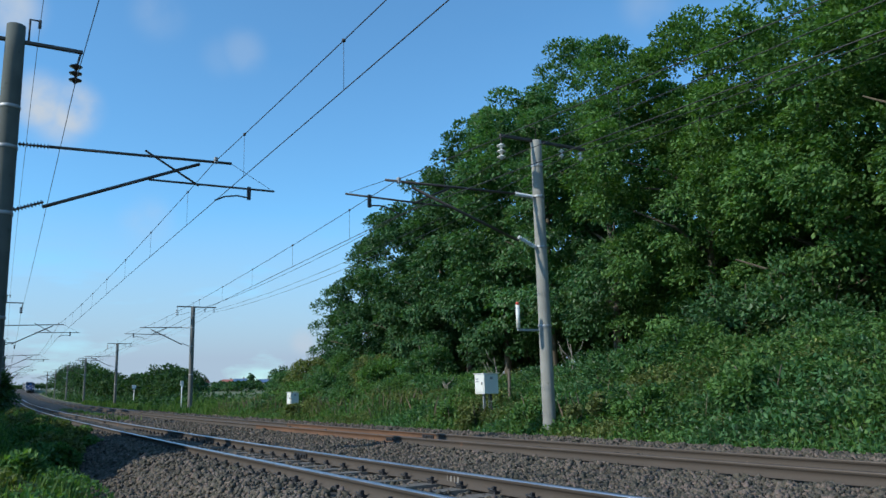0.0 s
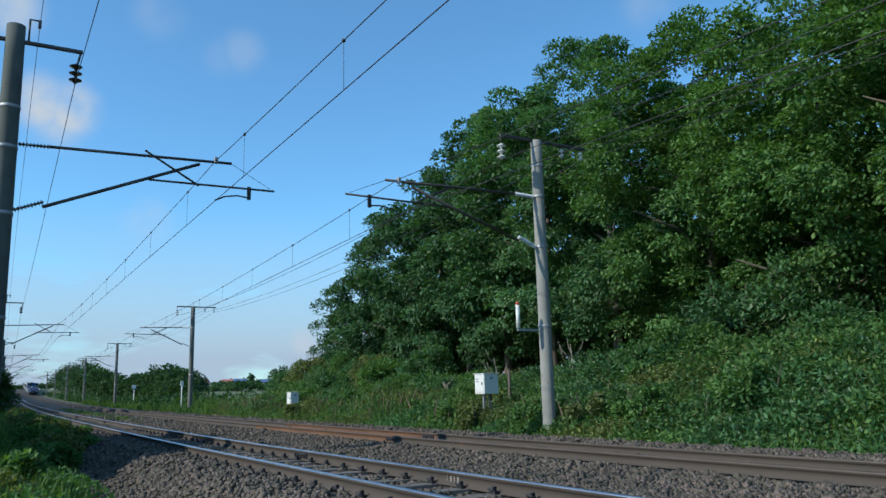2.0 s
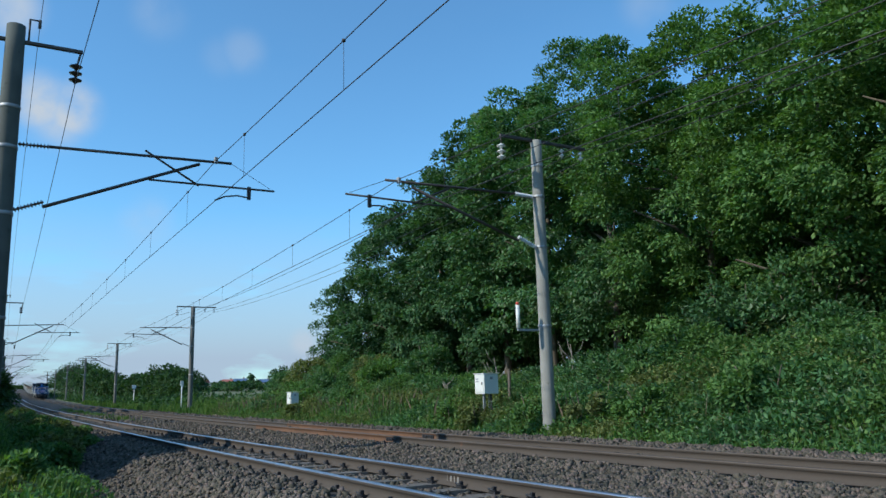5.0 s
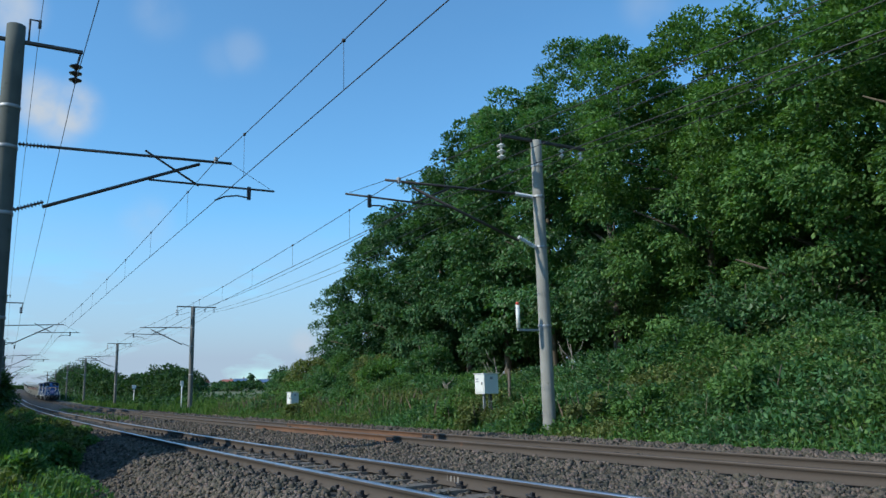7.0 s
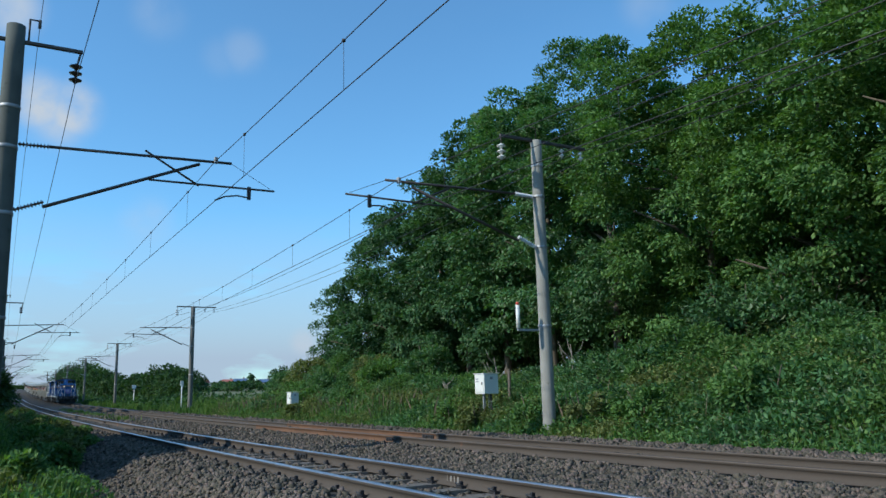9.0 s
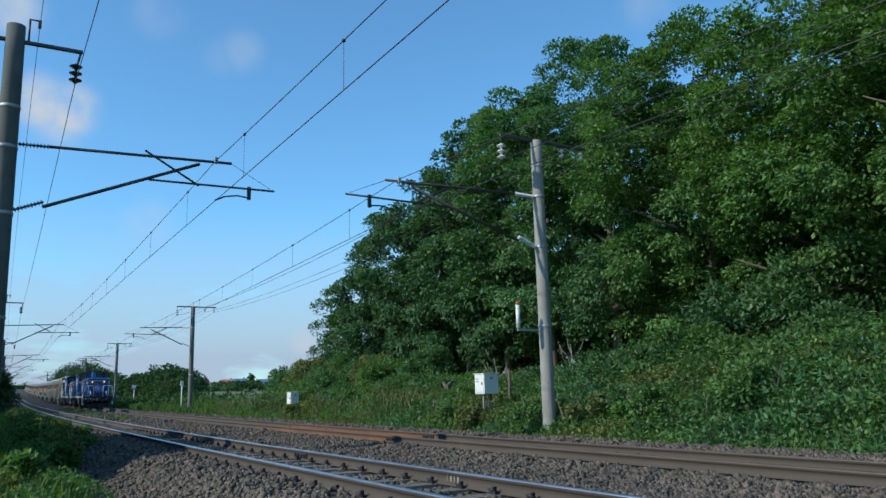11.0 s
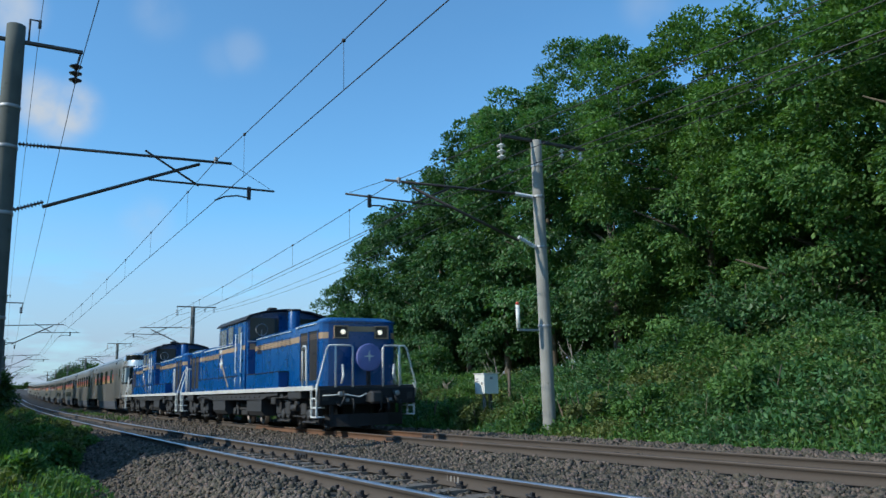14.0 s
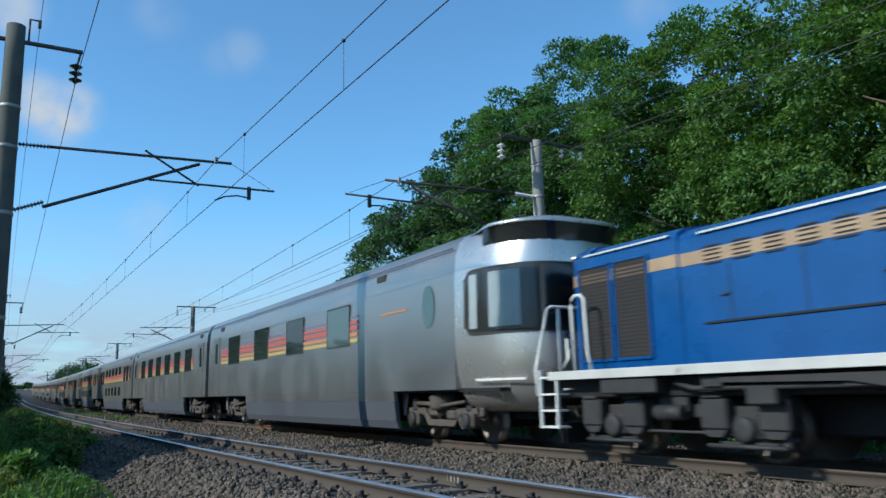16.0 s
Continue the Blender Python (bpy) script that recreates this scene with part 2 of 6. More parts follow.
# ---------- the alignment: metres s along the far track (away from the eye), lat to its far side ----------
_S = np.arange(-400, 2600, 1.0)
_sc = np.clip(_S, -60, 330)
_TH = 0.52496 - 3.2176e-4 * _sc + 2.3313e-6 * _sc ** 2 - 4.7972e-9 * _sc ** 3
_X, _Y = np.cumsum(-np.sin(_TH)), np.cumsum(np.cos(_TH))
_X, _Y = _X - np.interp(0.5, _S, _X), _Y - np.interp(0.5, _S, _Y) + 17.355
_g = np.clip(_S, 0, 280)
_G = np.where(_S > 0, 2.7901e-3 + 6.0702e-5 * _g + 1.12662e-7 * _g ** 2, 0) * np.clip(1 - (_S - 320) / 500, 0.0, 1)
_Z = np.cumsum(_G)
_Z = _Z - np.interp(0.0, _S, _Z)
NEAR = -4.909


def near_lat(s):
    sc = np.clip(s, -40, 150)
    return NEAR - 0.0057 * sc + 2.435e-5 * sc ** 2


def at(s, lat=0.0, z=0.0):
    th = np.interp(s, _S, _TH)
    return Vector((float(np.interp(s, _S, _X) + lat * np.cos(th)), float(np.interp(s, _S, _Y) + lat * np.sin(th)), float(np.interp(s, _S, _Z) + z)))


def at_many(s, lat, z):
    th = np.interp(s, _S, _TH)
    return np.stack([np.interp(s, _S, _X) + lat * np.cos(th), np.interp(s, _S, _Y) + lat * np.sin(th), np.interp(s, _S, _Z) + z], -1)


def facing(s, lat=0.0, z=0.0, turn=0.0):
    """A frame on the line: local x towards the eye's end of the line, local y to the far side."""
    th = float(np.interp(s, _S, _TH))
    return Matrix.Translation(at(s, lat, z)) @ Matrix.Rotation(th - math.pi / 2 + turn, 4, "Z")


def stock(s, half):
    """The pose of a vehicle whose middle is at s, with its bogies half a wheelbase off."""
    a, b = at(s - half), at(s + half)
    x = (a - b).normalized()
    y = Vector((0, 0, 1)).cross(x).normalized()
    m = Matrix((x, y, x.cross(y))).transposed().to_4x4()
    m.translation = (a + b) / 2
    return m


# ---------- mesh helpers ----------
def mesh_ob(name, me, material, parent=None, label=""):
    if material and not me.materials:
        for mm in (material if isinstance(material, (list, tuple)) else [material]):
            me.materials.append(mm)
    ob = new(name, me)
    if parent:
        ob.parent = parent
    if label:
        tagged(ob, label)
    return ob


def part(name, bm, material, parent=None, label="", smooth=False):
    me = bpy.data.meshes.new(name)
    if smooth:
        for f in bm.faces:
            f.smooth = True
    bm.to_mesh(me)
    bm.free()
    return mesh_ob(name, me, material, parent, label)


def thing(name, m, label, category, group="", kind=""):
    ob = new(name)
    ob.matrix_basis = m
    return tagged(ob, label, category, group, kind)


def box(bm, x0, x1, y0, y1, z0, z1, bev=0.0, mi=0):
    r = bmesh.ops.create_cube(bm, size=1)
    vs = r["verts"]
    for v in vs:
        v.co = ((x0 + x1) / 2 + v.co.x * (x1 - x0), (y0 + y1) / 2 + v.co.y * (y1 - y0), (z0 + z1) / 2 + v.co.z * (z1 - z0))
    fs = {f for v in vs for f in v.link_faces}
    for f in fs:
        f.material_index = mi
    if bev:
        es = list({e for v in vs for e in v.link_edges})
        bmesh.ops.bevel(bm, geom=es, offset=bev, segments=1, affect="EDGES")
    return bm


def bx(x0, x1, y0, y1, z0, z1, bev=0.0):
    return box(bmesh.new(), x0, x1, y0, y1, z0, z1, bev)


def tube(bm, pts, r, seg=8, r1=None, caps=True):
    """A round bar along points."""
    pts = [Vector(p) for p in pts]
    rings = []
    for i, p in enumerate(pts):
        d = (pts[min(i + 1, len(pts) - 1)] - pts[max(i - 1, 0)]).normalized()
        u = d.cross(Vector((0, 0, 1)) if abs(d.z) < 0.95 else Vector((1, 0, 0))).normalized()
        w = d.cross(u)
        rr = r if r1 is None else r + (r1 - r) * i / (len(pts) - 1)
        rings.append([bm.verts.new(p + (u * math.cos(a) + w * math.sin(a)) * rr) for a in [2 * math.pi * k / seg for k in range(seg)]])
    for a, b in zip(rings, rings[1:]):
        for k in range(seg):
            f = bm.faces.new((a[k], a[(k + 1) % seg], b[(k + 1) % seg], b[k]))
            f.smooth = True
    if caps:
        bm.faces.new(rings[0][::-1])
        bm.faces.new(rings[-1])
    return bm


def lathe(bm, profile, m=None, seg=16):
    """A turned form: (radius, height) pairs round the local z."""
    m = m or Matrix.Identity(4)
    rings = [[bm.verts.new(m @ Vector((r * math.cos(2 * math.pi * k / seg), r * math.sin(2 * math.pi * k / seg), z))) for k in range(seg)] for r, z in profile]
    for a, b in zip(rings, rings[1:]):
        for k in range(seg):
            bm.faces.new((a[k], a[(k + 1) % seg], b[(k + 1) % seg], b[k])).smooth = True
    bm.faces.new(rings[0][::-1])
    bm.faces.new(rings[-1])
    return bm


def prism(bm, outline, x0, x1, axis="x"):
    """Extrudes an outline of (a, b) pairs along an axis."""
    def put(a, b, t):
        return {"x": (t, a, b), "y": (a, t, b), "z": (a, b, t)}[axis]
    A = [bm.verts.new(put(a, b, x0)) for a, b in outline]
    B = [bm.verts.new(put(a, b, x1)) for a, b in outline]
    n = len(outline)
    for k in range(n):
        bm.faces.new((A[k], A[(k + 1) % n], B[(k + 1) % n], B[k]))
    bm.faces.new(A[::-1])
    bm.faces.new(B)
    bmesh.ops.recalc_face_normals(bm, faces=bm.faces)
    return bm


def from_arrays(name, co, faces_flat, n_per):
    me = bpy.data.meshes.new(name)
    nf = len(faces_flat) // n_per
    me.vertices.add(len(co))
    me.vertices.foreach_set("co", np.ascontiguousarray(co, dtype=np.float32).ravel())
    me.loops.add(len(faces_flat))
    me.loops.foreach_set("vertex_index", np.ascontiguousarray(faces_flat, dtype=np.int32))
    me.polygons.add(nf)
    me.polygons.foreach_set("loop_start", np.arange(0, nf * n_per, n_per, dtype=np.int32))
    me.polygons.foreach_set("loop_total", np.full(nf, n_per, dtype=np.int32))
    me.update(calc_edges=True)
    return me


def leaves(name, P, out, size, rng, droop=0.35, slim=0.55):
    """Leaves as bent kites of two triangles: places, outward ways and sizes."""
    n = len(P)
    d = out + rng.normal(0, 0.55, (n, 3))
    d[:, 2] -= droop
    d /= np.linalg.norm(d, axis=1, keepdims=True) + 1e-9
    up = np.tile([0, 0, 1.0], (n, 1)) + rng.normal(0, 0.45, (n, 3)) + out * 0.5
    side = np.cross(d, up)
    side /= np.linalg.norm(side, axis=1, keepdims=True) + 1e-9
    nrm = np.cross(side, d)
    sz = size[:, None] * rng.uniform(0.65, 1.3, (n, 1))
    base, tip = P - d * sz * 0.5, P + d * sz * 0.5
    a = P + side * sz * slim * 0.5 - nrm * sz * 0.1
    b = P - side * sz * slim * 0.5 - nrm * sz * 0.1
    co = np.stack([base, a, tip, b], 1).reshape(-1, 3)
    i = np.arange(n)[:, None] * 4
    return from_arrays(name, co, (i + np.array([[0, 1, 2, 0, 2, 3]])).ravel(), 3)


def sphere_ways(n, rng):
    v = rng.normal(0, 1, (n, 3))
    return v / np.linalg.norm(v, axis=1, keepdims=True)


# ---------- ground ----------
def ground_height(s, lat):
    """Height of the land over the rails' level."""
    s, lat = np.asarray(s, float), np.asarray(lat, float)
    wood = np.clip((42 - s) / 14, 0, 1)
    far = np.interp(lat, [-400, -60, -12, -9.0, -7.6, -6.8, 2.2, 2.7, 4.0, 9.0, 14.0, 40.0, 400], [-1.0, -0.6, -0.55, -0.55, -0.5, -0.52, -0.52, -0.28, -0.05, 0.0, 0.1, 0.4, 2.0])
    rise = np.interp(lat, [2.7, 4.0, 9.0, 14.0, 40.0, 400], [0, 0.10, 1.05, 1.6, 2.6, 3.0])
    bump = 0.10 * np.sin(s * 0.31 + lat * 0.5) * np.sin(lat * 0.43 - s * 0.12) * np.clip((np.abs(lat + 2.4) - 5.5) / 3, 0, 1)
    return far + rise * wood * np.interp(s, [-2, 8], [1.0, 0.62]) + bump


def grid_sheet(name, ss, ls, height, material, label, kind="structure", category="ground"):
    S, Lt = np.meshgrid(ss, ls, indexing="ij")
    co = at_many(S, Lt, height(S, Lt)).reshape(-1, 3)
    n, m = S.shape
    i = (np.arange(n - 1)[:, None] * m + np.arange(m - 1)[None, :]).ravel()[:, None]
    me = from_arrays(name, co, (i + np.array([[0, m, m + 1, 1]])).ravel(), 4)
    me.polygons.foreach_set("use_smooth", [True] * len(me.polygons))
    ob = mesh_ob(name, me, material)
    return tagged(ob, label, category, "", kind)


steps = np.concatenate([-np.geomspace(350, 30, 12), np.arange(-28, 60, 1.0), np.geomspace(60, 2550, 60)])
lats = np.concatenate([-np.geomspace(1500, 20, 22), np.arange(-18, 24, 0.75), np.geomspace(25, 1500, 22)])
grid_sheet("ground", steps, lats, ground_height, M["meadow"], "grassy uneven land that rises gently into the distance")



def bed_height(s, lat):
    base = np.interp(lat, [-7.5, -6.75, -6.2, -5.62, -5.42, -4.42, -4.2, -3.4, -3.0, -2.4, -1.6, -1.2, 1.2, 1.6, 2.5, 2.8], [-0.52, -0.34, -0.05, -0.035, -0.09, -0.09, -0.05, -0.08, -0.14, -0.19, -0.22, -0.18, -0.16, -0.11, -0.12, -0.40])
    return base + 0.02 * np.sin(s * 5.1 + lat * 3) * np.sin(lat * 6.3 - s * 2.2) + 0.015 * np.sin(s * 11.7 - lat * 9)


grid_sheet("ballast_bed", np.concatenate([np.arange(-30, 40, 0.3), np.geomspace(40, 700, 90)]), np.arange(-7.5, 2.86, 0.15), bed_height, M["ballast"], "brown-grey crushed stone bed under both tracks, darkened for the far shade", category="ballast")


def scatter_stones():
    rng = np.random.default_rng(11)
    ico = bmesh.new()
    bmesh.ops.create_cube(ico, size=1.5)
    bmesh.ops.triangulate(ico, faces=ico.faces)
    V = np.array([v.co[:] for v in ico.verts])
    Fc = np.array([[v.index for v in f.verts] for f in ico.faces])
    ico.free()
    parts_s, parts_l, parts_r = [], [], []
    for s0, s1, n, r in ((-30, -13, 3500, 0.055), (-13, -2, 42000, 0.0192), (-2, 9, 28000, 0.0212), (9, 24, 9500, 0.028), (24, 55, 2500, 0.045)):
        s, l = rng.uniform(s0, s1, n), rng.uniform(-7.4, 2.75, n)
        parts_s.append(s), parts_l.append(l), parts_r.append(np.abs(rng.normal(r, r * 0.28, n)) + 0.008)
    s, l, r = map(np.concatenate, (parts_s, parts_l, parts_r))
    # none on the rails, few on the sleepers
    nl = l - near_lat(s)
    clear = (np.abs(np.abs(nl) - 0.565) > 0.11) & (np.abs(np.abs(l) - 0.565) > 0.11)
    between = (np.abs(nl) < 0.9) & (rng.uniform(0, 1, len(s)) < 0.45)
    keep = clear & ~between
    s, l, r = s[keep], l[keep], r[keep]
    P = at_many(s, l, bed_height(s, l) + r * 0.25)
    n = len(s)
    q = rng.normal(0, 1, (n, 4))
    q /= np.linalg.norm(q, axis=1, keepdims=True)
    w, x, y, z = q.T
    R = np.stack([1 - 2 * (y * y + z * z), 2 * (x * y - z * w), 2 * (x * z + y * w), 2 * (x * y + z * w), 1 - 2 * (x * x + z * z), 2 * (y * z - x * w), 2 * (x * z - y * w), 2 * (y * z + x * w), 1 - 2 * (x * x + y * y)], 1).reshape(n, 3, 3)
    shape = V[None] * rng.uniform(0.58, 1.32, (n, len(V), 1)) * np.stack([np.full(n, 1.25), np.ones(n), rng.uniform(0.55, 0.9, n)], 1)[:, None, :]
    co = (np.einsum("nij,nvj->nvi", R, shape) * r[:, None, None] + P[:, None]).reshape(-1, 3)
    fc = (np.arange(n)[:, None, None] * len(V) + Fc[None]).ravel()
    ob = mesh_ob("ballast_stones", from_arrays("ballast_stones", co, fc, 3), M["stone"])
    tagged(ob, "angular brown-grey crushed stones lying loose round the rails", "ballast", "", "stuff")


scatter_stones()


# ---------- tracks ----------
def rail(lat_of, height, top, name, parent, label, s0=-30.0, s1=620.0, rusty=None):
    prof = [(-0.032, 0.0), (0.032, 0.0), (0.034, -0.012), (0.033, -0.034), (0.010, -0.044), (0.009, -0.120), (0.062, -0.140), (0.062, -0.150), (-0.062, -0.150), (-0.062, -0.140), (-0.009, -0.120), (-0.010, -0.044), (-0.033, -0.034), (-0.034, -0.012)]
    ss = np.concatenate([np.arange(s0, 60, 1.0), np.geomspace(60, s1, 70)])
    rows = [at_many(ss, lat_of(ss) + a, np.full(len(ss), b + height)) for a, b in prof]
    co = np.stack(rows, 1).reshape(-1, 3)
    k, n = len(prof), len(ss)
    fc = [(i * k + j, i * k + (j + 1) % k, (i + 1) * k + (j + 1) % k, (i + 1) * k + j) for i in range(n - 1) for j in range(k)]
    me = from_arrays(name, co, np.array(fc).ravel(), 4)
    me.materials.append(M["rail_rust"])
    me.materials.append(top)
    me.materials.append(M["rail_orange"])
    me.polygons.foreach_set("material_index", [1 if (i % k) in (0, 1, 13) else 2 if rusty and rusty[0] <= ss[i // k] < rusty[1] else 0 for i in range(len(me.polygons))])
    return mesh_ob(name, me, None, parent, label)


def sleeper_mesh():
    bm = bmesh.new()
    prism(bm, [(-0.14, -0.17), (0.14, -0.17), (0.11, 0.0), (-0.11, 0.0)], -1.0, 1.0, "y")
    me = bpy.data.meshes.new("sleeper")
    bm.to_mesh(me)
    bm.free()
    me.materials.append(M["sleeper"])
    return me


def clip_mesh():
    bm = bmesh.new()
    box(bm, -0.055, 0.055, -0.03, 0.03, 0.0, 0.028)
    tube(bm, [(-0.05, 0.0, 0.02), (-0.02, 0.045, 0.045), (0.03, 0.045, 0.05), (0.05, 0.0, 0.03)], 0.011, 5)
    box(bm, -0.018, 0.018, -0.018, 0.018, 0.02, 0.07)
    me = bpy.data.meshes.new("rail_clip")
    bm.to_mesh(me)
    bm.free()
    me.materials.append(M["iron"])
    return me


def build_track(name, lat_of, height, top, label, first, last, clips, sink=0.0):
    tr = tagged(new(name), label, "railway track", "", "structure")
    for side in (-0.565, 0.565):
        rail(lambda s, side=side: lat_of(s) + side, height, top, "rail", tr, "steel rail with a rusty brown web", rusty=(2, 13) if height == 0.0 else None)
    sm, cm = sleeper_mesh(), clip_mesh()
    for i in range(int((last - first) / 0.62)):
        s = first + i * 0.62
        o = mesh_ob("sleeper", sm, None, tr)
        o.matrix_basis = facing(s, float(lat_of(s)), height - 0.148 - sink, turn=radians(1.2) * math.sin(i * 2.3))
        if s < clips:
            for side in (-0.565, 0.565):
                for off in (-0.085, 0.085):
                    c = mesh_ob("rail_clip", cm, None, tr)
                    c.matrix_basis = facing(s, float(lat_of(s)) + side + off, height - 0.146, turn=0 if off > 0 else math.pi)
    return tr


NEAR_UP = 0.102
near_track = build_track("near_track", near_lat, NEAR_UP, M["rail_head"], "railway track with bright polished rails on concrete sleepers in ballast", -29.0, 70.0, 14.0)
far_track = build_track("far_track", lambda s: np.asarray(s) * 0.0, 0.0, M["rail_dull"], "railway track with dull rusty rails in ballast", -29.0, 60.0, -99.0, 0.075)


def rail_joint(track, s, lat, height):
    """Fishplates with bolts on both sides of a rail."""
    for sd in (-1, 1):
        bm = bmesh.new()
        box(bm, -0.28, 0.28, *sorted((0.012 * sd, 0.034 * sd)), -0.125, -0.040, 0.004)
        for k in range(4):
            box(bm, -0.20 + k * 0.13, -0.16 + k * 0.13, *sorted((0.034 * sd, 0.058 * sd)), -0.10, -0.06, 0.004)
        o = part("fishplate", bm, M["iron"], track, "dark bolted fishplate")
        o.matrix_basis = facing(s, lat, height)


rail_joint(far_track, 2.1, -0.565, 0.0)
rail_joint(far_track, 2.4, 0.565, 0.0)
rail_joint(near_track, -2.3, float(near_lat(-2.3)) + 0.565, NEAR_UP)
rail_joint(near_track, 22.4, float(near_lat(22.4)) + 0.565, NEAR_UP)
M["chalk"] = mat("faded_paint", (0.26, 0.23, 0.20), 0.8, vary=0.3, scale=12)
for k, w in enumerate((0.012, 0.03, 0.02, 0.03)):
    o = part("paint_mark", bx(-w / 2, w / 2, -0.014, -0.0115, -0.112, -0.052), M["chalk"], near_track, "faded white paint mark")
    o.matrix_basis = facing(-6.9 - k * 0.075, float(near_lat(-7.0)) + 0.565, NEAR_UP)


# ---------- poles, brackets and wires ----------
def insulator(parent, p, d, n, r, length, material, name="insulator"):
    """A string of ribbed discs from p along d."""
    bm = bmesh.new()
    d = Vector(d).normalized()
    m = Matrix.Translation(p) @ d.to_track_quat("Z", "Y").to_matrix().to_4x4()
    prof = [(0.02, 0)]
    for i in range(n):
        z0 = length * (i + 0.15) / n
        dz = length / n
        prof += [(r * 0.35, z0), (r, z0 + dz * 0.28), (r * 0.95, z0 + dz * 0.38), (r * 0.4, z0 + dz * 0.55)]
    prof.append((0.02, length))
    lathe(bm, prof, m, 14)
    return part(name, bm, material, parent)


def mast(s, lat, top, side, wire_lat, near):
    """A concrete mast with a hinged bracket; side: +1 if the bracket points to larger lat."""
    m = facing(s, lat, 0)
    t = thing("catenary_mast", m, "tapered grey concrete overhead-line mast with a tubular bracket" if not near else "dark concrete overhead-line mast with a long tubular bracket beside the ballast", "catenary mast", "masts along the line")
    base = float(ground_height(s, lat)) - 0.4
    r0, r1 = (0.235, 0.175) if near else (0.170, 0.145)
    bm = bmesh.new()
    lathe(bm, [(r0 + (r1 - r0) * k / 12, base + (top - base) * k / 12) for k in range(13)] + [(r1 - 0.03, top + 0.015)], None, 24)
    part("shaft", bm, M["pole_dark" if near else "pole" if s < 10 else "pole_mid"], t)
    for z in (6.75, 5.92, 4.58, 2.55):
        if z < top - 0.3:
            bm = bmesh.new()
            r = r0 + (r1 - r0) * (z - base) / (top - base) + 0.008
            lathe(bm, [(r, z - 0.035), (r + 0.004, z - 0.03), (r + 0.004, z + 0.03), (r, z + 0.035)], None, 24)
            part("clamp_band", bm, M["galv"], t)
    Y = lambda l: (l - lat)
    tip_top, tip_low = wire_lat + 0.35 * side, wire_lat + 1.35 * side
    def bar(name, pts, r, material=M["tube"]):
        return part(name, tube(bmesh.new(), pts, r, 8), material, t)
    e = side * 0.2
    a, b, lo = (6.04, 6.16, 0.0) if near else (5.93, 5.86, -0.20)
    bar("top_tube", [(0, e + side * 0.55, a), (0, Y(tip_top), b)], 0.032)
    bar("brace_tube", [(0, e + side * 0.5, 4.78 + lo * 0.4), (0, Y(wire_lat - 0.35 * side), b - 0.10)], 0.036)
    bar("cross_stay", [(0, Y(wire_lat - 1.5 * side), b + 0.06), (0, Y(wire_lat - 0.35 * side), 5.56 + lo)], 0.024)
    bar("registration_tube", [(0, Y(wire_lat - 1.4 * side), 5.58 + lo), (0, Y(tip_low), 5.62 + lo)], 0.024)
    bar("steady_arm", [(0, Y(wire_lat + 0.78 * side), 5.40 + lo), (0, Y(wire_lat + 0.5 * side), 5.43 + lo), (0, Y(wire_lat + 0.22 * side), 5.38 + lo), (0, Y(wire_lat), 5.27 + lo)], 0.018)
    part("drop_bracket", bx(-0.03, 0.03, Y(wire_lat + 0.76 * side) - 0.04, Y(wire_lat + 0.76 * side) + 0.04, 5.36 + lo, 5.66 + lo, 0.006), M["iron"], t)
    part("wire_clamp", bx(-0.05, 0.05, Y(wire_lat) - 0.04, Y(wire_lat) + 0.04, b - 0.04, b + 0.10, 0.01), M["galv"], t)
    bar("tie_wire", [(0, Y(tip_top), b - 0.01), (0, Y(tip_low) - 0.1 * side, 5.66 + lo)], 0.006, M["wire"])
    im = M["insul_dark"] if near else M["insul"]
    insulator(t, (0, e, a - 0.02), (0, side, 0.03), 9, 0.055, 0.56, im, "long_rod_insulator")
    insulator(t, (0, e, 4.67 + lo * 0.4), (0, side, 0.42), 9, 0.055, 0.56, im, "long_rod_insulator")
    # head bracket with a feeder string
    z = top - 0.32 if near else top - 0.02
    if near:
        part("head_arm", bx(-0.04, 0.04, 0.1, 1.25, z - 0.035, z + 0.035, 0.008), M["tube"], t)
        part("head_arm", bx(-0.04, 0.04, -0.6, -0.1, z - 0.035, z + 0.035, 0.008), M["tube"], t)
        bar("upright", [(0, 0.24, z), (0, 0.24, z + 0.52), (0, 0.42, z + 0.52)], 0.022)
        bar("pin", [(0, 0.42, z + 0.54), (0, 0.42, z + 0.36)], 0.03)
        bar("hanger", [(0, 1.22, z), (0, 1.16, z - 0.30)], 0.022)
        for k in range(3):
            insulator(t, (0, 1.14, z - 0.27 - 0.15 * k), (0, 0, -1), 1, 0.13, 0.15, M["insul_dark"], "disc_insulator")
    else:
        part("head_arm", bx(-0.04, 0.04, -1.15, 1.65, z - 0.03, z + 0.05, 0.008), M["tube"], t)
        for y in (-1.12,):
            bar("hanger", [(0, y, z), (0, y, z - 0.22)], 0.016)
            for k in range(3):
                insulator(t, (0, y, z - 0.2 - 0.15 * k), (0, 0, -1), 1, 0.12, 0.15, M["insul"], "disc_insulator")
        for y in (0.85, 1.5):
            bar("hanger", [(0, y, z), (0, y, z - 0.10)], 0.014)
            insulator(t, (0, y, z - 0.08), (0, 0, -1), 2, 0.07, 0.26, M["insul"], "disc_insulator")
        bar("lightning_pin", [(0, 0, z), (0, 0, z + 0.38), (0, -0.14, z + 0.38)], 0.014)
    return t


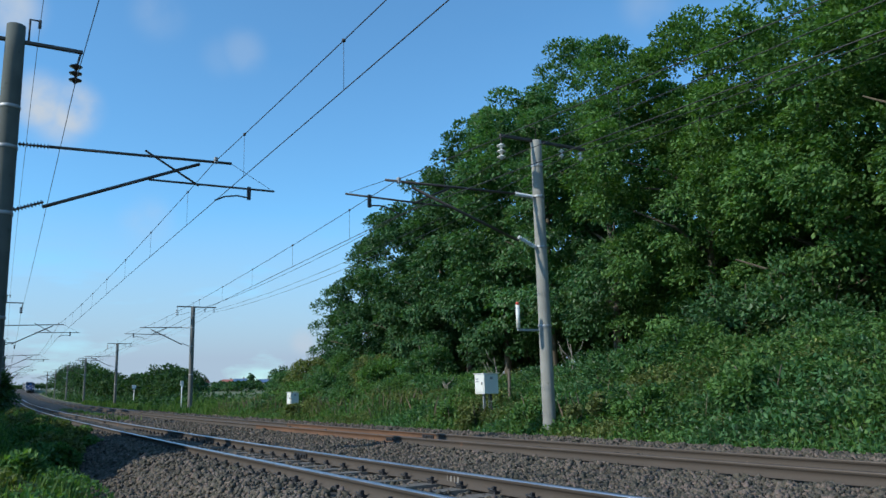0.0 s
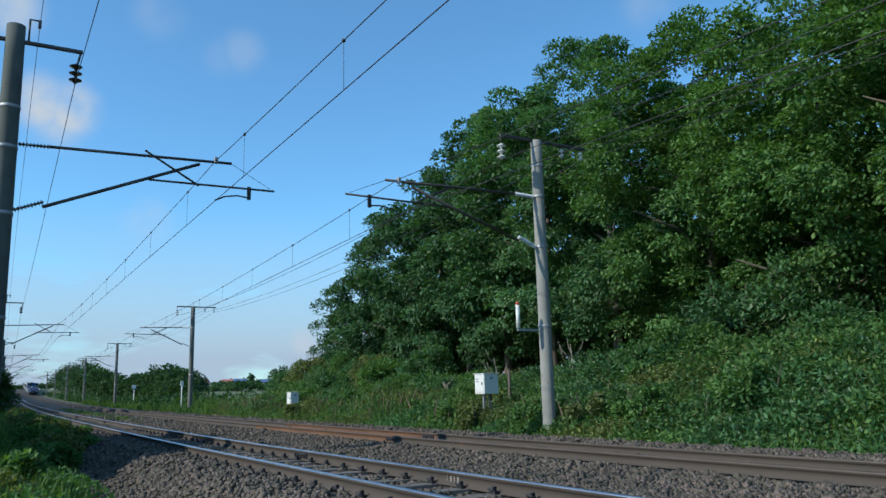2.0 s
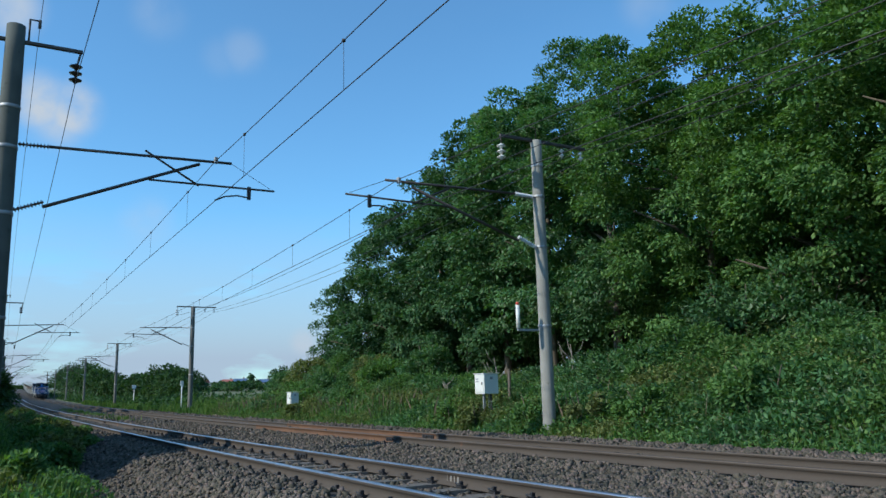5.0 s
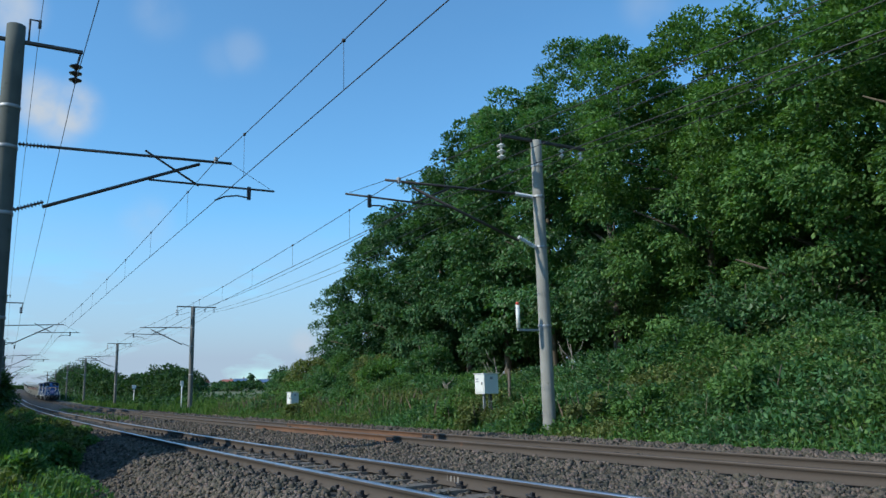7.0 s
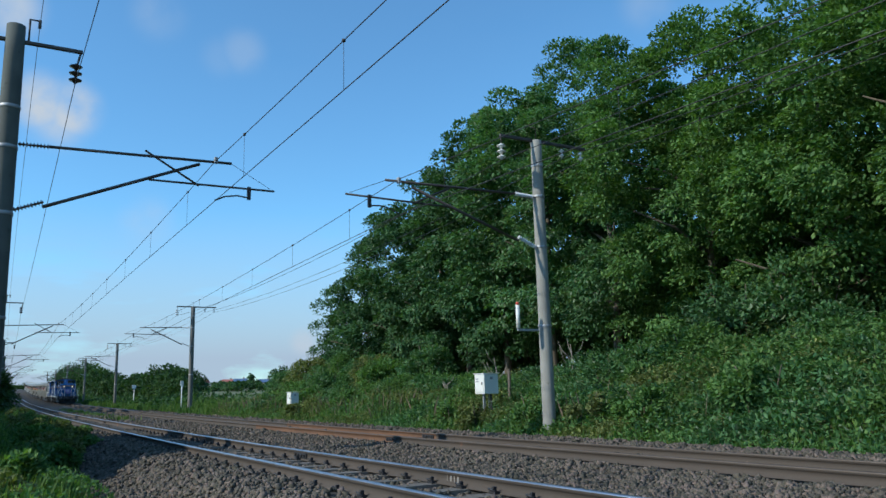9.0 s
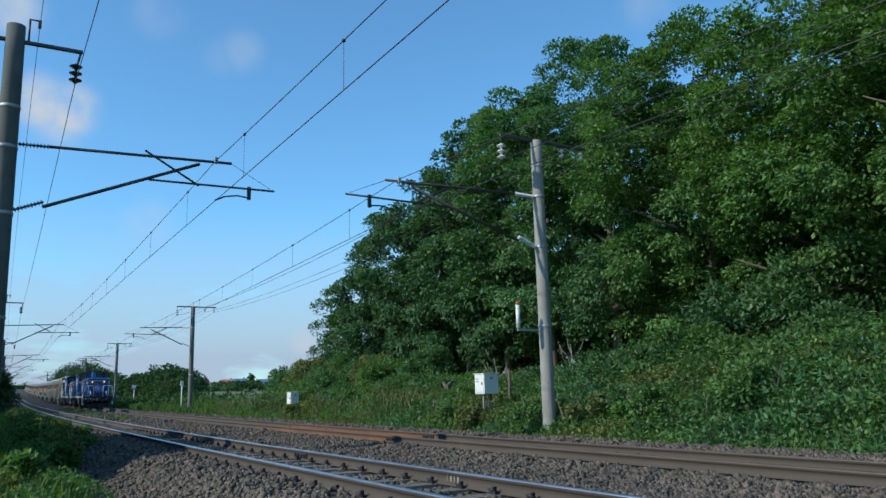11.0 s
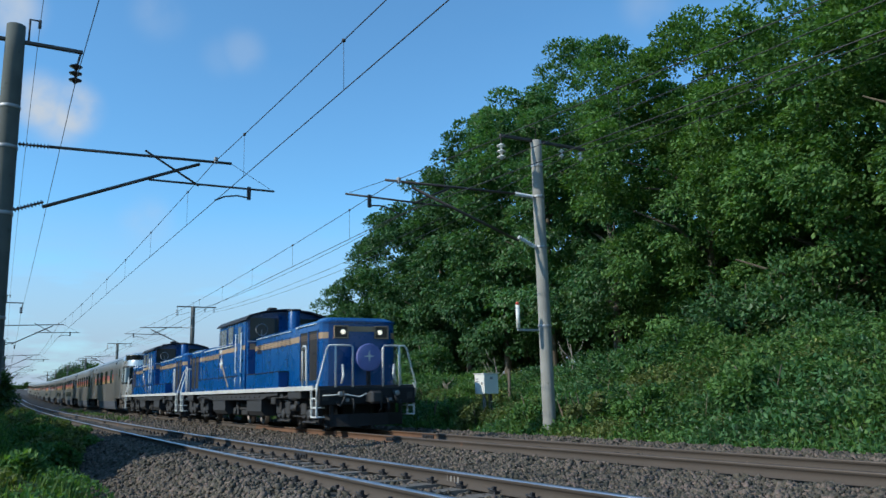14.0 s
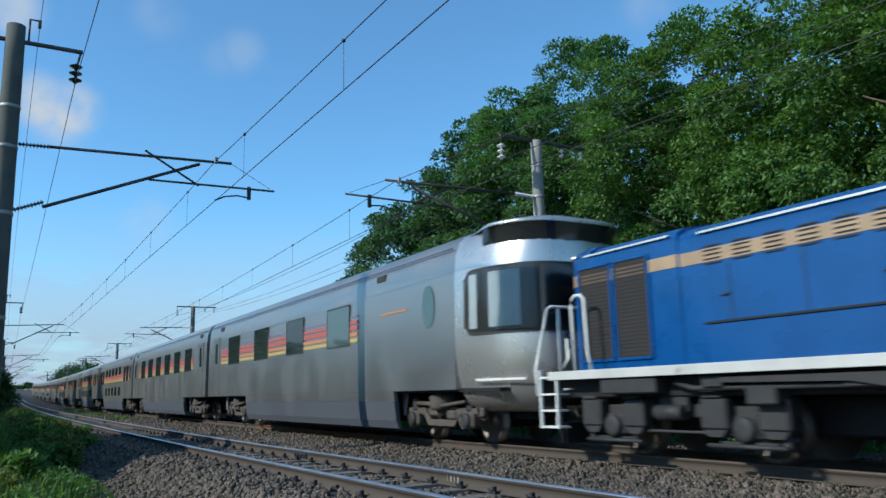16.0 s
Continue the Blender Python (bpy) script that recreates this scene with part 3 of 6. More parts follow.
FAR_LAT, OUT_LAT = 3.33, -8.80
for s in (1.2, 43.3, 87.3, 131.0, 175.0, 219.0, 263.0):
    mast(s, FAR_LAT, 7.45, -1, -0.75 if s < 10 else 0.1, False)
for s in (2.4, 45.5, 89.5, 133.5, 178.0, 222.0, 266.0):
    mast(s, OUT_LAT, 8.5 if s < 10 else 7.9, 1, -4.72 if s < 10 else -5.3, True)


def line_wire(name, pts, r, label, sag=0.0):
    """A wire through supports (s, lat, z), hanging between them."""
    bm = bmesh.new()
    way = []
    for (s0, l0, z0), (s1, l1, z1) in zip(pts, pts[1:]):
        for k in range(13 if sag else 5):
            u = k / (12 if sag else 4)
            way.append(at(s0 + (s1 - s0) * u, l0 + (l1 - l0) * u, z0 + (z1 - z0) * u - sag * 4 * u * (1 - u)))
    clean = [way[0]] + [b for a, b in zip(way, way[1:]) if (b - a).length > 1e-3]
    tube(bm, clean, r, 6)
    return tagged(part(name, bm, M["wire"]), label, "overhead wire", "overhead wires")


def catenary(masts, first, sag, low, high):
    contact = [(s, l, low) for s, l in masts]
    mess = [(s, l, high) for s, l in masts]
    c = line_wire("contact_wire", contact, 0.0085, "taut dark copper contact wire over the track")
    ms = line_wire("messenger_wire", mess, 0.0085, "dark stranded messenger wire sagging between masts", sag)
    for (s0, l0), (s1, l1) in zip(masts[:5], masts[1:6]):
        s = first + 4.95 * math.ceil((s0 + 1.2 - first) / 4.95)
        while s < s1 - 0.8:
            u = (s - s0) / (s1 - s0)
            l = l0 + (l1 - l0) * u
            bm = bmesh.new()
            top = high - sag * 4 * u * (1 - u)
            tube(bm, [at(s, l, low), at(s, l, top)], 0.004, 5)
            d = part("dropper", bm, M["wire"], ms)
            bm = bmesh.new()
            bmesh.ops.create_icosphere(bm, subdivisions=1, radius=0.035, matrix=Matrix.Translation(at(s, l, top)))
            part("dropper_clamp", bm, M["iron"], ms)
            s += 4.95


catenary([(-41.0, 3.0), (1.2, -0.75), (43.3, 0.1), (87.3, 0.2), (131, 0.1), (175, 0.2), (219, 0.1), (263, 0.2)], 4.3, 0.25, 5.06, 5.92)
catenary([(-40.0, -4.2), (2.4, -4.72), (45.5, -5.3), (89.5, -5.2), (133.5, -5.3), (178, -5.2), (222, -5.3), (266, -5.2)], 0.19, 0.30, 5.25, 6.18)
far_s, near_s = [-41.0, 1.2, 43.3, 87.3, 131.0, 175.0], [-40.0, 2.4, 45.5, 89.5, 133.5, 178.0]
line_wire("feeder_wire", [(s, FAR_LAT - 1.12, 6.78) for s in far_s], 0.009, "dark feeder wire hung from the far masts", 0.5)
for off in (0.85, 1.5):
    line_wire("feeder_wire", [(s, FAR_LAT + off, 7.08) for s in far_s], 0.008, "dark feeder wire hung from the far masts", 0.5)
line_wire("feeder_wire", [(s, OUT_LAT + 1.14, 7.45 if s < 10 else 6.85) for s in near_s], 0.008, "dark feeder wire hung from the near masts", 0.5)
line_wire("earth_wire", [(s, OUT_LAT + 0.42, 8.54 if s < 10 else 7.94) for s in near_s], 0.006, "thin earth wire along the near mast heads", 0.4)


# ---------- small lineside things ----------
def cabinet(s, lat, z, w, d, h, label, posts=True):
    g = float(ground_height(s, lat))
    t = thing("relay_cabinet", facing(s, lat, 0), label, "relay cabinet", "lineside cabinets")
    part("housing", bx(-w / 2, w / 2, -d / 2, d / 2, z, z + h, 0.012), M["white"], t)
    part("door", bx(-w / 2 + 0.04, w / 2 - 0.04, -d / 2 - 0.014, -d / 2 - 0.001, z + 0.05, z + h - 0.05, 0.004), M["white"], t)
    part("hood", bx(-w / 2 - 0.025, w / 2 + 0.025, -d / 2 - 0.03, d / 2 + 0.025, z + h + 0.002, z + h + 0.025, 0.006), M["white"], t)
    for k in range(2):
        part("notice", bx(-w / 2 + 0.09, -w / 2 + 0.24, -d / 2 - 0.018, -d / 2 - 0.0145, z + h - 0.16 - 0.07 * k, z + h - 0.125 - 0.07 * k), M["galv"], t, "small grey lettering bar")
    part("handle", bx(w / 2 - 0.10, w / 2 - 0.07, -d / 2 - 0.035, -d / 2 - 0.015, z + h * 0.45, z + h * 0.6, 0.004), M["iron"], t)
    part("hinge", bx(w / 2 + 0.002, w / 2 + 0.02, -0.05, 0.05, z + h * 0.72, z + h * 0.86, 0.003), M["galv"], t)
    for y in (-0.1, 0.1):
        part("foot", bx(-0.03, 0.03, y - 0.03, y + 0.03, g - 0.3, z - 0.002), M["galv"], t)
    part("conduit", tube(bmesh.new(), [(w * 0.3, 0.05, z), (w * 0.3, 0.05, z - 0.12), (w * 0.28, 0.08, g - 0.2)], 0.03, 8), M["rubber"], t)
    return t


cabinet(5.05, 4.0, 0.88, 0.52, 0.50, 0.58, "white painted steel cabinet on posts above the weeds")
cabinet(22.6, 4.0, 0.54, 0.60, 0.40, 0.56, "low white steel cabinet half sunk in roadside weeds")


def stake(name, s, lat, h, r, material, label, lean=0.0):
    g = float(ground_height(s, lat))
    t = thing(name, facing(s, lat, g), label, "post")
    part("shaft", tube(bmesh.new(), [(0, 0, -0.3), (lean * h * 0.5, 0, h * 0.5), (lean * h, 0, h)], r, 10, r * 0.85), material, t)
    part("cap", tube(bmesh.new(), [(lean * h, 0, h + 0.002), (lean * h, 0, h + 0.03)], r * 0.9, 10, r * 0.5), material, t)
    return t


stake("fence_post", 5.6, 5.2, 1.45, 0.055, M["bark"], "short weathered wooden post behind the white cabinet")
stake("fence_post", 2.9, 8.2, 1.15, 0.06, M["bark"], "grey weathered wooden post among the shrubs")


def marker(s, lat, z0, z1, label, plate):
    g = float(ground_height(s, lat))
    t = thing("marker_post", facing(s, lat, 0), label, "marker post", "marker posts")
    part("shaft", tube(bmesh.new(), [(-0.05, 0, g - 0.3), (0, 0, z1 - 0.2)], 0.045, 8), M["white"], t)
    part("plate", bx(-0.03, 0.03, -plate, plate, z1 - 0.38, z1, 0.008), M["white"], t, "white painted plate")
    return t


marker(47.8, 3.6, 0.3, 2.2, "slim white marker post with a rounded plate beside the line", 0.12)
marker(76.3, 4.0, 1.0, 2.3, "small white marker post against dark bushes", 0.20)


def lineside_lamp():
    t = thing("warning_lamp", facing(1.2, FAR_LAT, 0), "white tubular warning lamp with a red cap on a mast arm", "warning lamp")
    part("arm", bx(-0.03, 0.03, -0.85, -0.205, 2.41, 2.47, 0.006), M["galv"], t)
    part("tube_body", tube(bmesh.new(), [(0, -0.82, 2.47), (0, -0.82, 3.06)], 0.05, 12), M["white"], t)
    part("cap", tube(bmesh.new(), [(0, -0.82, 3.062), (0, -0.82, 3.14)], 0.052, 12, 0.03), M["orange_cap"], t, "faded red cap")
    return t


lineside_lamp()


# ---------- locomotive ----------
def spin_wheels(parent, x, r, bag):
    bm = bmesh.new()
    for y in (-0.56, 0.56):
        sgn = 1 if y > 0 else -1
        m = Matrix.Translation((0, y, 0)) @ Matrix.Rotation(-sgn * math.pi / 2, 4, "X")
        lathe(bm, [(r + 0.028, -0.07), (r + 0.028, -0.045), (r, -0.035), (r - 0.006, 0.055), (r - 0.06, 0.06), (r - 0.075, 0.03), (0.16, 0.01), (0.14, 0.07), (0.07, 0.08)], m, 24)
    tube(bm, [(0, -0.6, 0), (0, 0.6, 0)], 0.08, 10)
    for k in range(2):
        a = math.pi * k
        box(bm, 0.2 * math.cos(a) - 0.04, 0.2 * math.cos(a) + 0.04, -0.635, -0.60, 0.2 * math.sin(a) - 0.04, 0.2 * math.sin(a) + 0.04)
    w = part("wheelset", bm, M["wheel"], parent, "worn steel wheelset")
    w.matrix_basis = pose(x, 0, r + 0.005)
    bag.append((w, x, r))
    return w


WHEELS = []
REAR_MORE = 0.6


def plan_prism(bm, pts, z0, z1):
    return prism(bm, pts, z0, z1, "z")


def locomotive():
    t = thing("diesel_locomotive", Matrix.Identity(4), "blue diesel locomotive with gold band, white sill and black underframe", "locomotive", "locomotives of the train")
    # frame
    part("underframe", bx(-8.25, 8.25, -1.15, 1.15, 0.82, 1.09, 0.02), M["under"], t)
    part("deck", bx(-8.3, 8.3, -1.40, 1.40, 1.10, 1.195, 0.008), M["bogie"], t)
    for y in (-1.425, 1.425):
        part("side_sill", bx(-8.05, 8.05, y - 0.022, y + 0.022, 1.085, 1.21, 0.006), M["sill"], t, "white painted sill")
    hood = [(-1.10, 1.2), (-1.10, 2.80), (-1.07, 2.88), (-0.95, 2.95), (-0.5, 3.03), (0, 3.05), (0.5, 3.03), (0.95, 2.95), (1.07, 2.88), (1.10, 2.80), (1.10, 1.2)]
    tall = [(y * 1.012, z + (0.05 if z > 2 else 0)) for y, z in hood]
    for sg in (1, -1):
        a, b, c = (1.55, 5.62, 7.3) if sg > 0 else (-2.2, -5.62, -7.3)
        h = part("hood", prism(bmesh.new(), hood, a + 0.004 * sg, b), M["blue"], t, "glossy blue engine hood")
        n = part("radiator_hood", prism(bmesh.new(), tall, b + 0.003 * sg, c), M["blue"], t, "blue radiator hood")
        # rounded nose
        plan = [(7.303, -1.112), (7.62, -1.112), (7.76, -1.06), (7.85, -0.93), (7.89, -0.7), (7.90, 0.0), (7.89, 0.7), (7.85, 0.93), (7.76, 1.06), (7.62, 1.112), (7.303, 1.112)]
        plan = [(x * sg, y) for x, y in plan]
        bm = bmesh.new()
        plan_prism(bm, plan, 1.2, 2.90)
        part("nose", bm, M["blue"], t, "rounded blue nose")
        bm = bmesh.new()
        lo = [bm.verts.new((x + 0.03 * sg * (abs(x) > 7.4), y * 1.01, 2.903)) for x, y in plan]
        mid = [bm.verts.new((x + 0.03 * sg * (abs(x) > 7.4), y * 1.0, 2.95)) for x, y in plan]
        hi = [bm.verts.new((x - (0.12 * sg if abs(x) > 7.5 else 0), y * 0.84, 3.045)) for x, y in plan]
        for q, w in ((lo, mid), (mid, hi)):
            for k in range(len(plan)):
                bm.faces.new((q[k], q[(k + 1) % len(plan)], w[(k + 1) % len(plan)], w[k]))
        bm.faces.new(hi)
        bm.faces.new(lo[::-1])
        bmesh.ops.recalc_face_normals(bm, faces=bm.faces)
        part("nose_cap", bm, M["blue"], t)
        X0, X1 = sorted((a + 0.1 * sg, 7.6 * sg))
        for y in (-1, 1):
            e = 1.105 * y
            part("gold_stripe", bx(*sorted((a + 0.02 * sg, 5.60 * sg)), *sorted((e, e + 0.003 * y)), 2.46, 2.63), M["gold"], n, "worn gold band")
            part("gold_stripe", bx(*sorted((5.63 * sg, 7.62 * sg)), *sorted((1.117 * y, 1.121 * y)), 2.47, 2.64), M["gold"], n, "worn gold band")
            # gutter lines
            part("gutter", bx(*sorted((a + 0.2 * sg, 5.3 * sg)), *sorted((1.09 * y, 1.125 * y)), 2.835, 2.862), M["rail_w"], h, "white gutter strip")
            part("gutter", bx(*sorted((5.75 * sg, 7.45 * sg)), *sorted((1.10 * y, 1.135 * y)), 2.885, 2.912), M["rail_w"], n, "white gutter strip")
            # louvres
            for k in range(8):
                x = (2.55 + k * 0.37) * sg
                bm = bmesh.new()
                for j in range(5):
                    z = 2.43 + j * 0.055
                    prism(bm, [(1.109 * y, z), (1.118 * y, z), (1.109 * y, z + 0.018)], x - 0.11, x + 0.11)
                part("louvre", bm, M["grille"], h)
            bm = bmesh.new()
            for j in range(6):
                z = 2.36 + j * 0.05
                prism(bm, [(1.109 * y, z), (1.126 * y, z), (1.109 * y, z + 0.03)], *sorted(((a + 0.25 * sg), (a + 0.72 * sg))))
            part("louvre", bm, M["grille"], h)
            # radiator screens
            for g0, g1 in ((6.18, 6.80), (6.92, 7.56)):
                gr = part("radiator_screen", bx(*sorted((g0 * sg, g1 * sg)), *sorted((1.117 * y, 1.128 * y)), 1.36, 2.70), M["grille"], n, "dark brown radiator screen")
                bm = bmesh.new()
                for j in range(24):
                    z = 1.39 + j * 0.054
                    prism(bm, [(1.1285 * y, z), (1.1325 * y, z), (1.1285 * y, z + 0.02)], *sorted(((g0 + 0.03) * sg, (g1 - 0.03) * sg)))
                part("slats", bm, M["grille"], gr)
                bm = bmesh.new()
                for j in range(3):
                    z = 2.475 + j * 0.054
                    box(bm, *sorted(((g0 + 0.03) * sg, (g1 - 0.03) * sg)), *sorted((1.130 * y, 1.1345 * y)), z, z + 0.034)
                part("gold_slats", bm, M["soot_gold"], gr, "sooty gold paint on the slats")
                for z0, z1 in ((1.32, 1.36), (2.70, 2.73)):
                    part("screen_frame", bx(*sorted(((g0 - 0.03) * sg, (g1 + 0.03) * sg)), *sorted((1.117 * y, 1.145 * y)), z0, z1, 0.004), M["blue"], gr)
                for gx in (g0 - 0.02, g1 + 0.02):
                    part("screen_frame", bx(*sorted(((gx - 0.02) * sg, (gx + 0.02) * sg)), *sorted((1.117 * y, 1.146 * y)), 1.362, 2.698, 0.004), M["blue"], gr)
            # hood doors
            for k, xx in enumerate((2.4, 3.25, 4.1, 4.95)):
                part("door_seam", bx(xx * sg - 0.006, xx * sg + 0.006, *sorted((1.101 * y, 1.106 * y)), 1.72, 2.40), M["grille"], h)
                if k in (1, 3):
                    part("door_handle", bx(xx * sg - 0.12, xx * sg - 0.02, *sorted((1.104 * y, 1.13 * y)), 2.02, 2.045, 0.004), M["iron"], h)
        # side lockers
            bm = bmesh.new()
            box(bm, *sorted((a + (0.05 if sg > 0 else -0.25) * sg, 5.06 * sg)), *sorted((1.108 * y, 1.412 * y)), 1.20, 1.66, 0.01)
            lk = part("side_locker", bm, M["blue"], t, "long blue locker along the sill")
            part("locker_lid", bx(*sorted((a + 0.03 * sg, 5.09 * sg)), *sorted((1.112 * y, 1.425 * y)), 1.662, 1.69, 0.004), M["under"], lk, "black lid edge")
            # looped grab rail
            x = 7.3 * sg
            part("grab_rail", tube(bmesh.new(), [(x - 0.14, y * 1.40, 1.2), (x - 0.16, y * 1.41, 2.15), (x - 0.13, y * 1.41, 2.25), (x - 0.05, y * 1.41, 2.29), (x + 0.05, y * 1.41, 2.29), (x + 0.13, y * 1.41, 2.23), (x + 0.16, y * 1.41, 1.45), (x + 0.22, y * 1.41, 1.2)], 0.024, 7), M["rail_w"], t)
            # corner steps
            for z in (1.13, 0.88, 0.64, 0.40):
                part("step", bx(*sorted((7.86 * sg, 8.28 * sg)), *sorted((1.20 * y, 1.43 * y)), z - 0.015, z + 0.015, 0.004), M["rail_w"], t)
            for xx in (7.87, 8.27):
                part("step_stringer", bx(xx * sg - 0.02, xx * sg + 0.02, *sorted((1.39 * y, 1.435 * y)), 0.38, 1.10 if xx < 8 else 1.25, 0.004), M["rail_w"], t)
            # end railings
            x = 8.36 * sg
            part("end_rail", tube(bmesh.new(), [(x - 0.05 * sg, 1.44 * y, 0.86), (x, 1.43 * y, 1.25), (x, 1.16 * y, 2.19), (x, 1.09 * y, 2.25), (x, 0.50 * y, 2.25), (x, 0.44 * y, 2.20), (x, 0.44 * y, 1.16)], 0.024, 7), M["rail_w"], t, "white painted tubular end railing")
            part("end_post", tube(bmesh.new(), [(x, 0.93 * y, 2.25), (x, 0.93 * y, 1.16)], 0.027, 7), M["rail_w"], t)
            part("hose", tube(bmesh.new(), [(x + 0.03 * sg, 0.75 * y, 1.75), (x + 0.05 * sg, 0.73 * y, 1.45), (x + 0.09 * sg, 0.80 * y, 1.25)], 0.03, 7), M["rail_w"], t)
            # lamps
            ylamp = 0.60 * y
            xl = 7.90 * sg
            hb = part("headlamp", bx(*sorted((xl - 0.02 * sg, xl + 0.03 * sg)), ylamp - 0.2, ylamp + 0.2, 2.48, 2.80, 0.015), M["soot_gold"], t, "square headlamp housing with a worn gold rim and a glowing lens")
            for q0, q1, z0, z1 in ((-0.21, 0.21, 2.785, 2.815), (-0.21, 0.21, 2.465, 2.495), (-0.21, -0.18, 2.495, 2.785), (0.18, 0.21, 2.495, 2.785)):
                part("rim", bx(*sorted((xl + 0.012 * sg, xl + 0.06 * sg)), ylamp + q0, ylamp + q1, z0, z1, 0.004), M["gold"], hb)
            bm = bmesh.new()
            lathe(bm, [(0.085, 0), (0.09, 0.02), (0.08, 0.03), (0.066, 0.012)], Matrix.Translation((xl + 0.032 * sg, ylamp - 0.05 * y, 2.64)) @ Matrix.Rotation(sg * math.pi / 2, 4, "Y"), 18)
            part("reflector", bm, M["galv"], hb)
            bm = bmesh.new()
            lathe(bm, [(0.062, 0), (0.062, 0.02), (0.04, 0.03)], Matrix.Translation((xl + 0.048 * sg, ylamp - 0.05 * y, 2.64)) @ Matrix.Rotation(sg * math.pi / 2, 4, "Y"), 18)
            part("lens", bm, M["lamp"] if sg > 0 else M["glass"], hb, "round headlamp lens")
            bm = bmesh.new()
            lathe(bm, [(0.07, 0), (0.07, 0.05), (0.04, 0.06)], Matrix.Translation((8.42 * sg, 0.82 * y, 0.98)) @ Matrix.Rotation(sg * math.pi / 2, 4, "Y"), 14)
            part("tail_lamp", bm, M["galv"], t)
        ring = [(x + (0.004 * sg if abs(x) > 7.4 else 0), y * 1.005) for x, y in plan if abs(y) > 0.72]
        for sdy in (-1, 1):
            bm = bmesh.new()
            run = [q for q in ring if q[1] * sdy > 0]
            a_, b_ = [bm.verts.new((x, y, 2.47)) for x, y in run], [bm.verts.new((x, y, 2.64)) for x, y in run]
            for k in range(len(run) - 1):
                bm.faces.new((a_[k], a_[k + 1], b_[k + 1], b_[k]))
            part("gold_stripe", bm, M["gold"], t, "worn gold band round the nose")
        part("brow_band", bx(*sorted((7.902 * sg, 7.915 * sg)), -0.385, 0.385, 2.66, 2.80), M["gold"], t, "pale gold band over the headlamps")
        part("buffer_beam", bx(*sorted((8.26 * sg, 8.40 * sg)), -1.40, 1.40, 0.70, 1.12, 0.02), M["under"], t)
        # plough
        bm = bmesh.new()
        prism(bm, [(x * sg, y) for x, y in ((8.05, -1.12), (8.30, -0.98), (8.44, -0.55), (8.48, 0.0), (8.44, 0.55), (8.30, 0.98), (8.05, 1.12), (8.05, 0.9), (8.24, 0.0), (8.05, -0.9))], 0.15, 0.46, "z")
        part("snow_plough", bm, M["under"], t, "black curved rail guard")
        bm = bmesh.new()
        box(bm, *sorted((8.38 * sg, 8.72 * sg)), -0.11, 0.11, 0.76, 1.0, 0.03)
        box(bm, *sorted((8.70 * sg, 8.98 * sg)), -0.17, 0.14, 0.72, 1.04, 0.05)
        part("coupler", bm, M["bogie"], t, "grey knuckle coupler")
        part("uncoupling_lever", tube(bmesh.new(), [(8.43 * sg, -1.3, 0.95), (8.46 * sg, -0.7, 0.97), (8.5 * sg, -0.3, 0.9), (8.6 * sg, -0.15, 0.98)], 0.016, 6), M["rail_w"], t, "thin white uncoupling lever")
        for y in (-1.0, 1.0):
            part("lifeguard", bx(*sorted((8.22 * sg, 8.30 * sg)), y - 0.05, y + 0.05, 0.14, 0.70, 0.01), M["under"], t)
            part("jumper_cable", tube(bmesh.new(), [(8.41 * sg, y * 0.72, 1.05), (8.52 * sg, y * 0.74, 0.86), (8.50 * sg, y * 0.86, 0.66), (8.42 * sg, y * 0.94, 0.78)], 0.03, 7), M["rubber"], t)
            part("hose_cock", bx(*sorted((8.40 * sg, 8.47 * sg)), y * 0.62 - 0.04, y * 0.62 + 0.04, 0.78, 0.86, 0.01), M["galv"], t)
            part("marker_plate", bx(*sorted((8.402 * sg, 8.41 * sg)), y * 1.22 - 0.08, y * 1.22 + 0.08, 0.82, 1.0, 0.005), M["bogie"], t)
        for y in (-0.5, 0.5, 0.28):
            part("brake_hose", tube(bmesh.new(), [(8.40 * sg, y, 0.88), (8.55 * sg, y, 0.82), (8.58 * sg, y, 0.6), (8.52 * sg, y * 0.9, 0.48)], 0.026, 7), M["rubber"], t)
    # headboard
    bm = bmesh.new()
    lathe(bm, [(0.37, 0), (0.37, 0.02), (0.34, 0.03), (0.1, 0.035)], Matrix.Translation((8.42, 0, 1.93)) @ Matrix.Rotation(math.pi / 2, 4, "Y"), 32)
    hb = part("headboard", bm, M["board"], t, "round violet-blue headboard with a pale star")
    bm = bmesh.new()
    star = []
    for k in range(8):
        r = 0.17 if k % 2 == 0 else 0.035
        star.append((r * math.cos(k * math.pi / 4), 1.96 + r * math.sin(k * math.pi / 4)))
    prism(bm, star, 8.457, 8.462)
    part("star", bm, M["white"], hb)
    part("headboard_bracket", bx(8.34, 8.418, -0.05, 0.05, 1.2, 1.9, 0.006), M["under"], t)
    # cab
    cab = part("cab", bmesh.new(), M["blue"], t, "blue cab with a black curved roof")
    bm = bmesh.new()
    wall = [(-1.42, 1.2), (-1.42, 3.50), (-1.38, 3.55), (1.38, 3.55), (1.42, 3.50), (1.42, 1.2)]
    prism(bm, wall, -2.19, 1.54)
    bmesh.ops.bevel(bm, geom=[e for e in bm.edges if abs(e.verts[0].co.z - e.verts[1].co.z) > 1], offset=0.10, segments=3, affect="EDGES")
    prism(bm, [(-1.38, 3.551), (-1.2, 3.68), (-0.7, 3.80), (0, 3.86), (0.7, 3.80), (1.2, 3.68), (1.38, 3.551)], -2.12, 1.47)
    bm.to_mesh(cab.data)
    bm.free()
